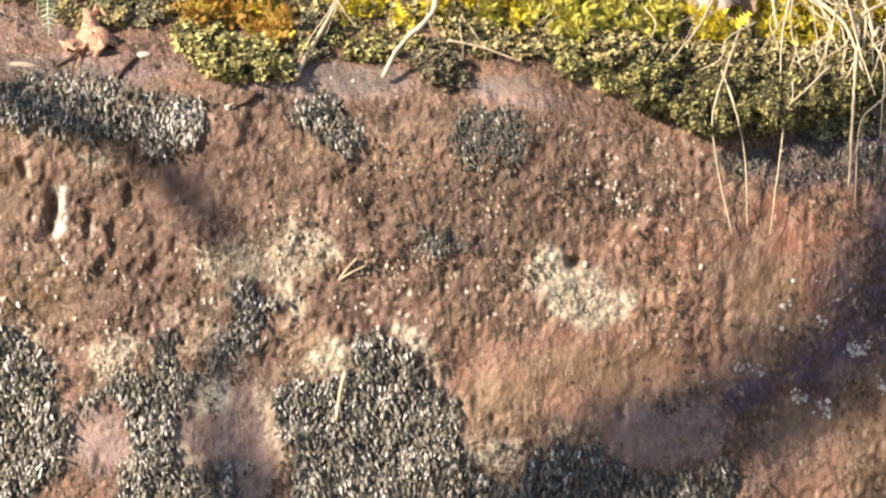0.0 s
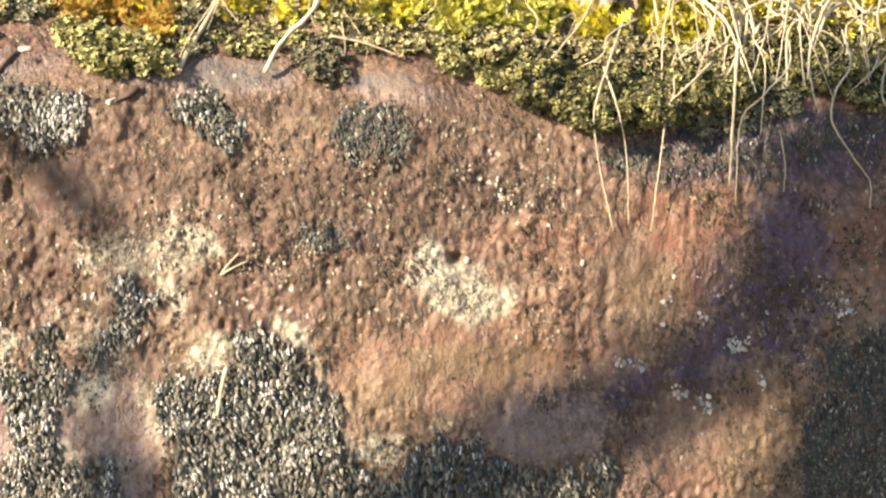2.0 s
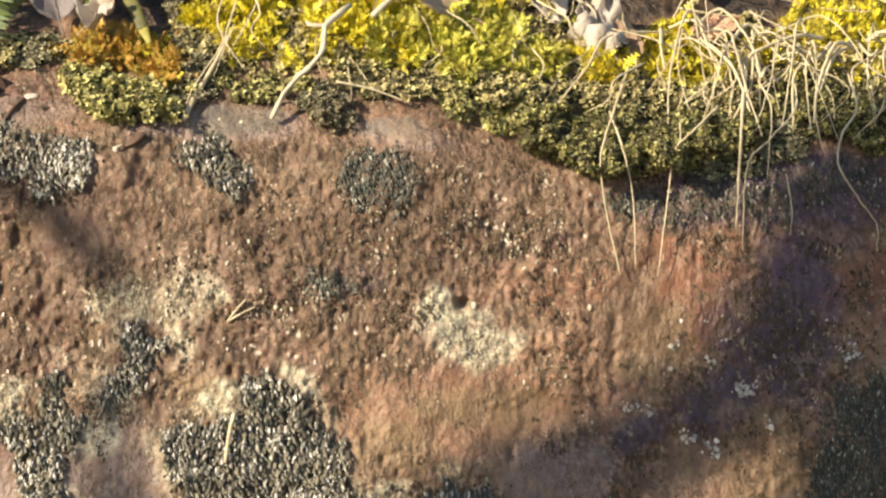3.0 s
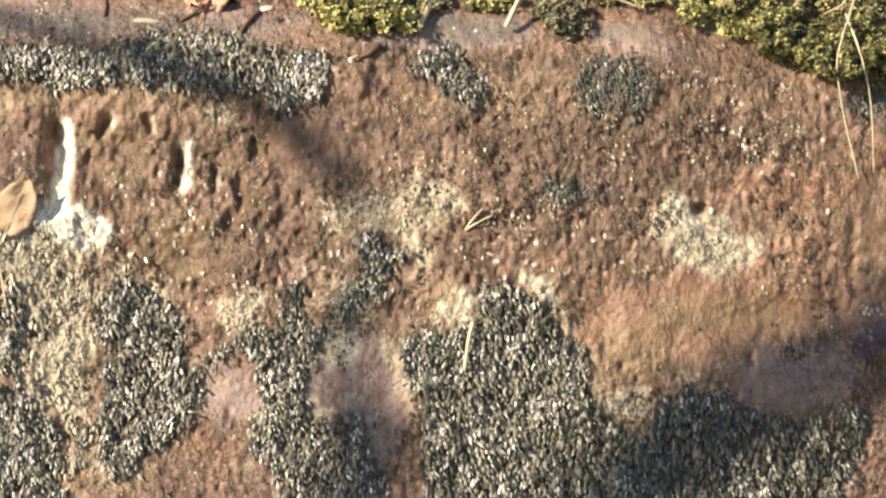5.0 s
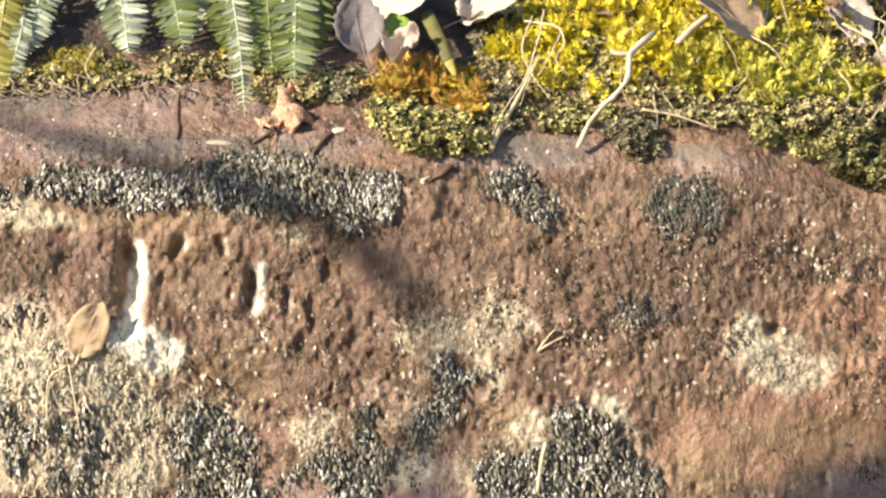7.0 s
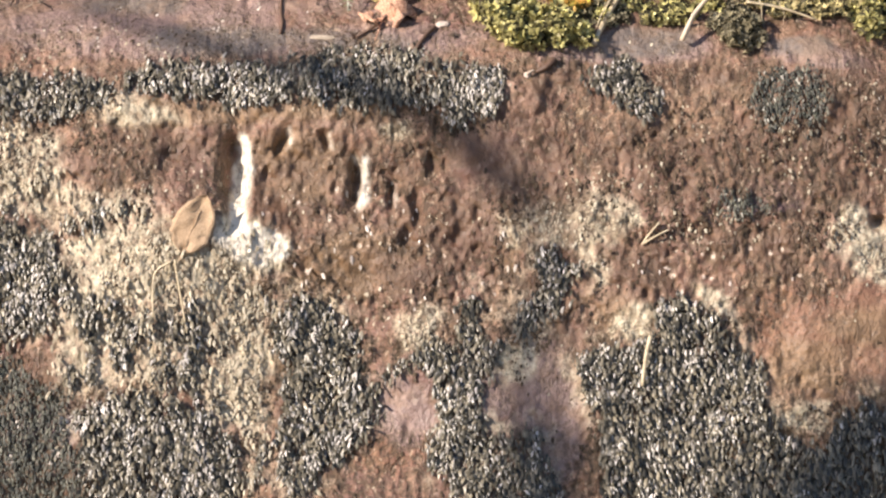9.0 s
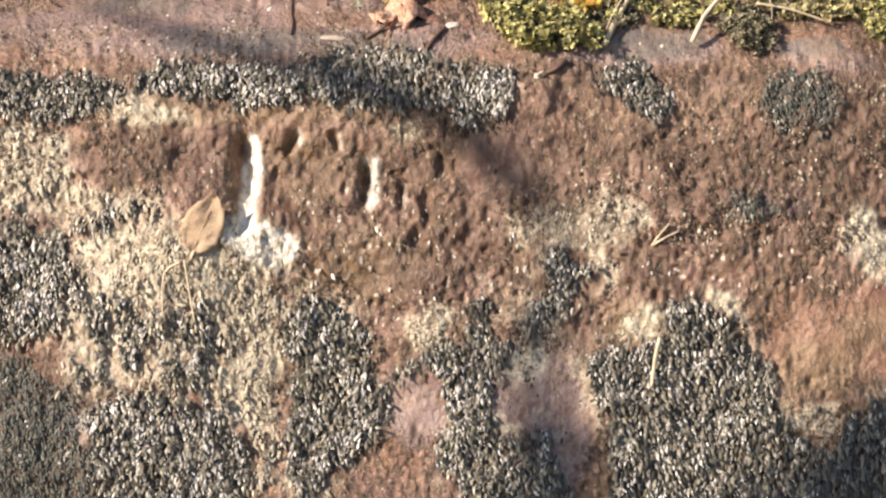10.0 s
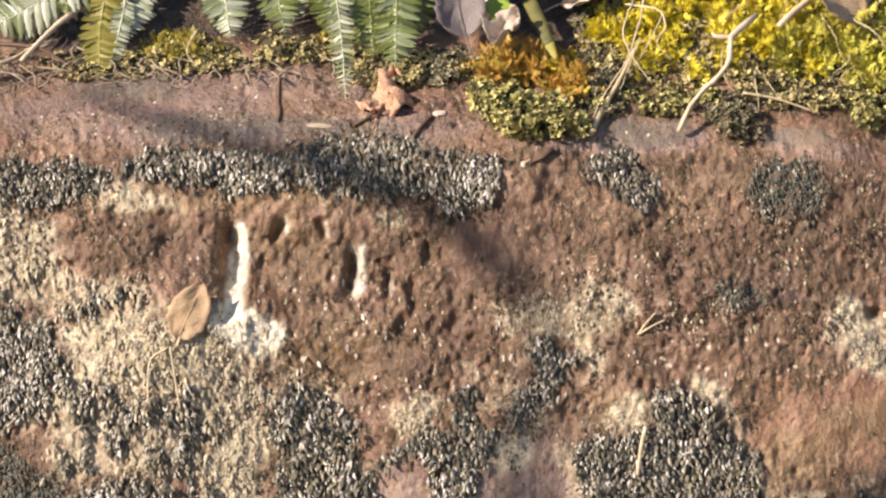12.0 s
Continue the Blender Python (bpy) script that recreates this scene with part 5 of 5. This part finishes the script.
tuft("long dry straw stalks hanging down over moss and rock", [
    (((0.4871, 0.2795, 0.06), (0.4657, 0.2164, 0.075), (0.4514, 0.1638, 0.06), (0.4595, 0.0901, 0.02), (0.4760, 0.0184, 0.008)), 0.0024),
    (((0.4622, 0.2234, 0.07), (0.4795, 0.1742, 0.065), (0.4919, 0.1110, 0.03), (0.4943, 0.0268, 0.01)), 0.0022),
    (((0.5995, 0.2300, 0.07), (0.5676, 0.1985, 0.075), (0.5443, 0.1740, 0.065), (0.5356, 0.1179, 0.03), (0.5225, 0.0182, 0.01)), 0.0026),
    (((0.5501, 0.2091, 0.07), (0.5514, 0.1915, 0.07), (0.5464, 0.1754, 0.065)), 0.0018),
    (((0.6350, 0.2931, 0.06), (0.6290, 0.2158, 0.075), (0.6245, 0.1456, 0.04), (0.6213, 0.0754, 0.015)), 0.0040),
    (((0.6941, 0.2648, 0.06), (0.6953, 0.2261, 0.065), (0.6627, 0.1876, 0.06), (0.6344, 0.1526, 0.05), (0.6290, 0.0508, 0.012)), 0.0024),
], 600)
tuft("long dry straw stalks hanging over darkened rock", [
    (((0.6434, 0.2706, 0.06), (0.6643, 0.2298, 0.065), (0.6627, 0.1771, 0.05), (0.6597, 0.1384, 0.03)), 0.0020),
    (((0.7619, 0.2702, 0.06), (0.7730, 0.2280, 0.065), (0.7544, 0.1943, 0.06), (0.7500, 0.1557, 0.045), (0.7752, 0.1134, 0.02), (0.7977, 0.0803, 0.008), (0.7975, 0.0479, 0.006)), 0.0026),
    (((0.6837, 0.1454, 0.03), (0.6905, 0.1032, 0.012), (0.6890, 0.0681, 0.008)), 0.0016),
    (((0.8181, 0.2293, 0.05), (0.8123, 0.1906, 0.05), (0.8249, 0.1589, 0.04), (0.8317, 0.0956, 0.02)), 0.0022),
    (((0.7193, 0.2296, 0.06), (0.7248, 0.1944, 0.05), (0.7331, 0.1663, 0.035)), 0.0018),
], 640)


def tangle(count, u0, u1, v0, v1, seed, spread, longest, high=1.0):
    rng = random.Random(seed)
    out = []
    for _ in range(count):
        a, b = rng.uniform(u0, u1), rng.uniform(v0, v1)
        w, n = rng.gauss(0, spread), rng.uniform(0.35, 1) * longest
        lift = rng.uniform(0.02, 0.06) * high
        mid = (a + w * 0.7 * n + rng.gauss(0, 0.004), b - 0.35 * n, lift + 0.02 * high)
        out.append((((a, b, lift), mid, (a + w * n + rng.gauss(0, 0.005), b - 0.75 * n, lift), (a + w * n * 1.15 + rng.gauss(0, 0.008), b - n, max(0.012, lift - 0.02))),
                    rng.uniform(0.0008, 0.0024)))
    return out


def fan(count, u, v, seed, spread, longest):
    """Blades that rise from one root and arch over, outwards and down."""
    rng = random.Random(seed)
    out = []
    for _ in range(count):
        a, b = u + rng.gauss(0, 0.016), v + rng.gauss(0, 0.012)
        w, n = rng.gauss(0, spread), rng.uniform(0.25, 1.0) * longest
        rise, lift = rng.uniform(-0.03, 0.03), rng.uniform(0.035, 0.06)
        bend = rng.gauss(0.85, 0.18)
        out.append((((a, b, lift), (a + 0.45 * w, b + rise, lift + 0.03), (a + bend * w, b - 0.4 * n + rng.gauss(0, 0.006), lift + 0.03),
                     (a + 1.05 * w + rng.gauss(0, 0.014), b - n, lift)), rng.choice((0.0015, 0.0021, 0.0027, 0.0034, 0.0046))))
    return out


for n_, (u_, v_, k_) in enumerate(((0.5436, 0.3249, 9), (0.5857, 0.3037, 8), (0.6280, 0.2931, 9), (0.6809, 0.3105, 10), (0.7267, 0.2963, 7), (0.7867, 0.3067, 11), (0.8679, 0.2994, 9))):
    tuft("arching tuft of dry straw-coloured grass over moss", fan(k_, u_, v_, 701 + 11 * n_, 0.055, 0.12), 701 + 40 * n_)
tuft("loose dry straws hanging in the moss", tangle(24, 0.4787, 0.9019, 0.2459, 0.3509, 705, 0.6, 0.08), 905)
tuft("sparse dry straw blades in bright yellow moss", tangle(28, 0.0997, 0.4787, 0.2809, 0.3999, 702, 0.7, 0.07), 702)
lying = random.Random(88)
tuft("bleached straws lying flat across the litter", [
    tuple([tuple((a + k * c * 0.05, b + k * c * 0.05 * d + lying.gauss(0, 0.003), 0.045) for k in (0, 1, 2)), lying.uniform(0.0012, 0.0026)])
    for a, b, c, d in [(lying.uniform(0.4998, 0.8665), lying.uniform(0.3159, 0.3999), lying.uniform(0.5, 1.0), lying.gauss(-0.15, 0.3)) for _ in range(14)]
], 710)
tuft("withered curled straw stalks in orange moss", [
    (((0.0035, 0.3859, 0.07), (-0.0037, 0.3509, 0.07), (-0.0214, 0.3020, 0.05), (-0.0496, 0.2601, 0.03), (-0.0637, 0.2321, 0.015)), 0.0022),
    (((-0.0211, 0.3719, 0.06), (0.0174, 0.3648, 0.08), (0.0278, 0.3438, 0.08), (0.0172, 0.3228, 0.06), (0.0346, 0.3018, 0.04)), 0.0020),
    (((-0.0106, 0.3789, 0.07), (-0.0247, 0.3369, 0.06), (-0.0109, 0.3019, 0.05), (0.0099, 0.2739, 0.03)), 0.0018),
    (((-0.0038, 0.3299, 0.05), (-0.0179, 0.2949, 0.04), (-0.0286, 0.2670, 0.03)), 0.0016),
    (((0.0243, 0.3578, 0.05), (0.0067, 0.3229, 0.05), (-0.0109, 0.2949, 0.04)), 0.0018),
], 720)
tuft("thin grey rootlets hanging from the moss fringe", tangle(44, -0.6812, -0.3822, 0.2951, 0.3189, 741, 1.0, 0.024, 0.4), 741, ROOT)
tuft("tangled grey rootlets beside the ferns", tangle(30, -0.8476, -0.6881, 0.2989, 0.3439, 742, 1.6, 0.030, 0.5), 742, ROOT)
stick("twig", ((-0.6933, 0.3875, 0.06), (-0.7351, 0.3569, 0.06), (-0.7769, 0.3166, 0.05)), 0.0044, 0.0030, BARK_PALE, "pale dead twig slanting below the ferns", "twig", seed=17)
stick("twig", ((-0.8462, 0.2987, 0.03), (-0.7907, 0.3181, 0.04), (-0.7351, 0.3388, 0.04)), 0.0040, 0.0024, ROOT, "grey dead twig lying on the ledge", "twig", seed=18)
stick("twig", ((-0.8183, 0.3390, 0.04), (-0.7560, 0.3319, 0.05), (-0.7076, 0.3039, 0.03)), 0.0030, 0.0020, BARK_DARK, "dark dead twig lying on the ledge", "twig", seed=19)
tuft("dry straw stems beside the ferns", [
    (((-0.7211, 0.3736, 0.05), (-0.7560, 0.3389, 0.05), (-0.8046, 0.3111, 0.04)), 0.0028),
    (((-0.7072, 0.3806, 0.05), (-0.7699, 0.3250, 0.04), (-0.8254, 0.3042, 0.03)), 0.0020),
    (((-0.5546, 0.3523, 0.05), (-0.5686, 0.3244, 0.03), (-0.5548, 0.3035, 0.02)), 0.0016),
], 730)


# ---- unseen bare trees added beside and behind the viewer, limbs set along sun rays to shade the rock ----
def tree(label, trunk, limbs, seed):
    root = new("tree")
    root.location = trunk[0]
    tagged(root, label, "tree", group="bare trees")
    base = Vector(trunk[0])
    line = [p - base for p in smooth_line([Vector(p) for p in trunk[:-2]], 6)]
    part("trunk", tube("trunk", line, trunk[-2], trunk[-1], BARK, 14, 1.0, 0.05, seed), root)
    for i, (points, r0, r1) in enumerate(limbs):
        line = [p - base for p in smooth_line([Vector(p) for p in points], 8)]
        part("limb", tube("limb", line, r0, r1, BARK, 9, 1.0, 0.06, seed + i), root)


tree("unseen slender sapling, bent to shade the rock", ((-4.653, -2.877, -0.050), (-4.593, -2.877, 1.719), (-4.566, -2.875, 3.427), (-4.566, -2.841, 3.530), (-4.581, -2.811, 3.618), (-4.571, -2.788, 3.687), 0.030, 0.019), [
    (((-4.571, -2.788, 3.687), (-4.546, -2.775, 3.730), (-4.550, -2.744, 3.812), (-4.593, -2.729, 3.860), (-4.638, -2.715, 3.902)), 0.010, 0.016),
    (((-4.638, -2.715, 3.902), (-4.489, -2.509, 3.771), (-4.190, -2.218, 3.519), (-3.897, -1.926, 3.270), (-3.765, -1.722, 3.133)), 0.024, 0.008),
    (((-4.638, -2.715, 3.902), (-4.626, -2.725, 3.876), (-4.599, -2.734, 3.853), (-4.579, -2.742, 3.838)), 0.028, 0.022),
], 801)
tree("unseen leafless tree with one thick limb set to shade the rock", ((-1.975, -2.177, -0.050), (-2.045, -2.177, 2.076), (-2.075, -2.177, 4.153), (-2.175, -2.277, 6.403), (-1.975, -2.377, 8.653), 0.24, 0.09), [
    (((-2.225, -2.177, 4.153), (-2.953, -2.333, 3.931), (-3.168, -2.383, 3.771), (-3.265, -2.424, 3.666), (-3.320, -2.460, 3.586), (-3.363, -2.493, 3.519), (-3.425, -2.523, 3.474), (-3.565, -2.558, 3.430), (-3.733, -2.607, 3.368), (-3.865, -2.648, 3.320), (-3.957, -2.679, 3.273), (-4.043, -2.713, 3.203)), 0.084, 0.032),
    (((-2.120, -2.220, 6.500), (-2.900, -2.000, 7.300), (-3.500, -2.150, 8.300)), 0.055, 0.014),
    (((-2.150, -2.260, 7.000), (-2.100, -3.000, 7.800), (-2.300, -3.600, 8.900)), 0.050, 0.012),
    (((-2.080, -2.320, 7.600), (-1.600, -1.800, 8.300), (-1.350, -1.450, 9.300)), 0.045, 0.010),
    (((-1.975, -2.377, 8.600), (-2.100, -2.500, 9.500), (-1.950, -2.450, 10.400)), 0.085, 0.012),
    (((-2.075, -2.177, 5.953), (-1.175, -2.777, 6.753), (-0.375, -3.277, 8.053)), 0.06, 0.02),
], 831)
tree("unseen broken tree stump added to shade the right of the rock", ((-2.290, -1.963, -0.050), (-2.310, -1.963, 1.451), (-2.320, -1.963, 2.902), 0.088, 0.074), [
    (((-2.320, -1.963, 1.200), (-2.520, -2.113, 1.500), (-2.670, -2.263, 1.600)), 0.03, 0.012),
], 861)
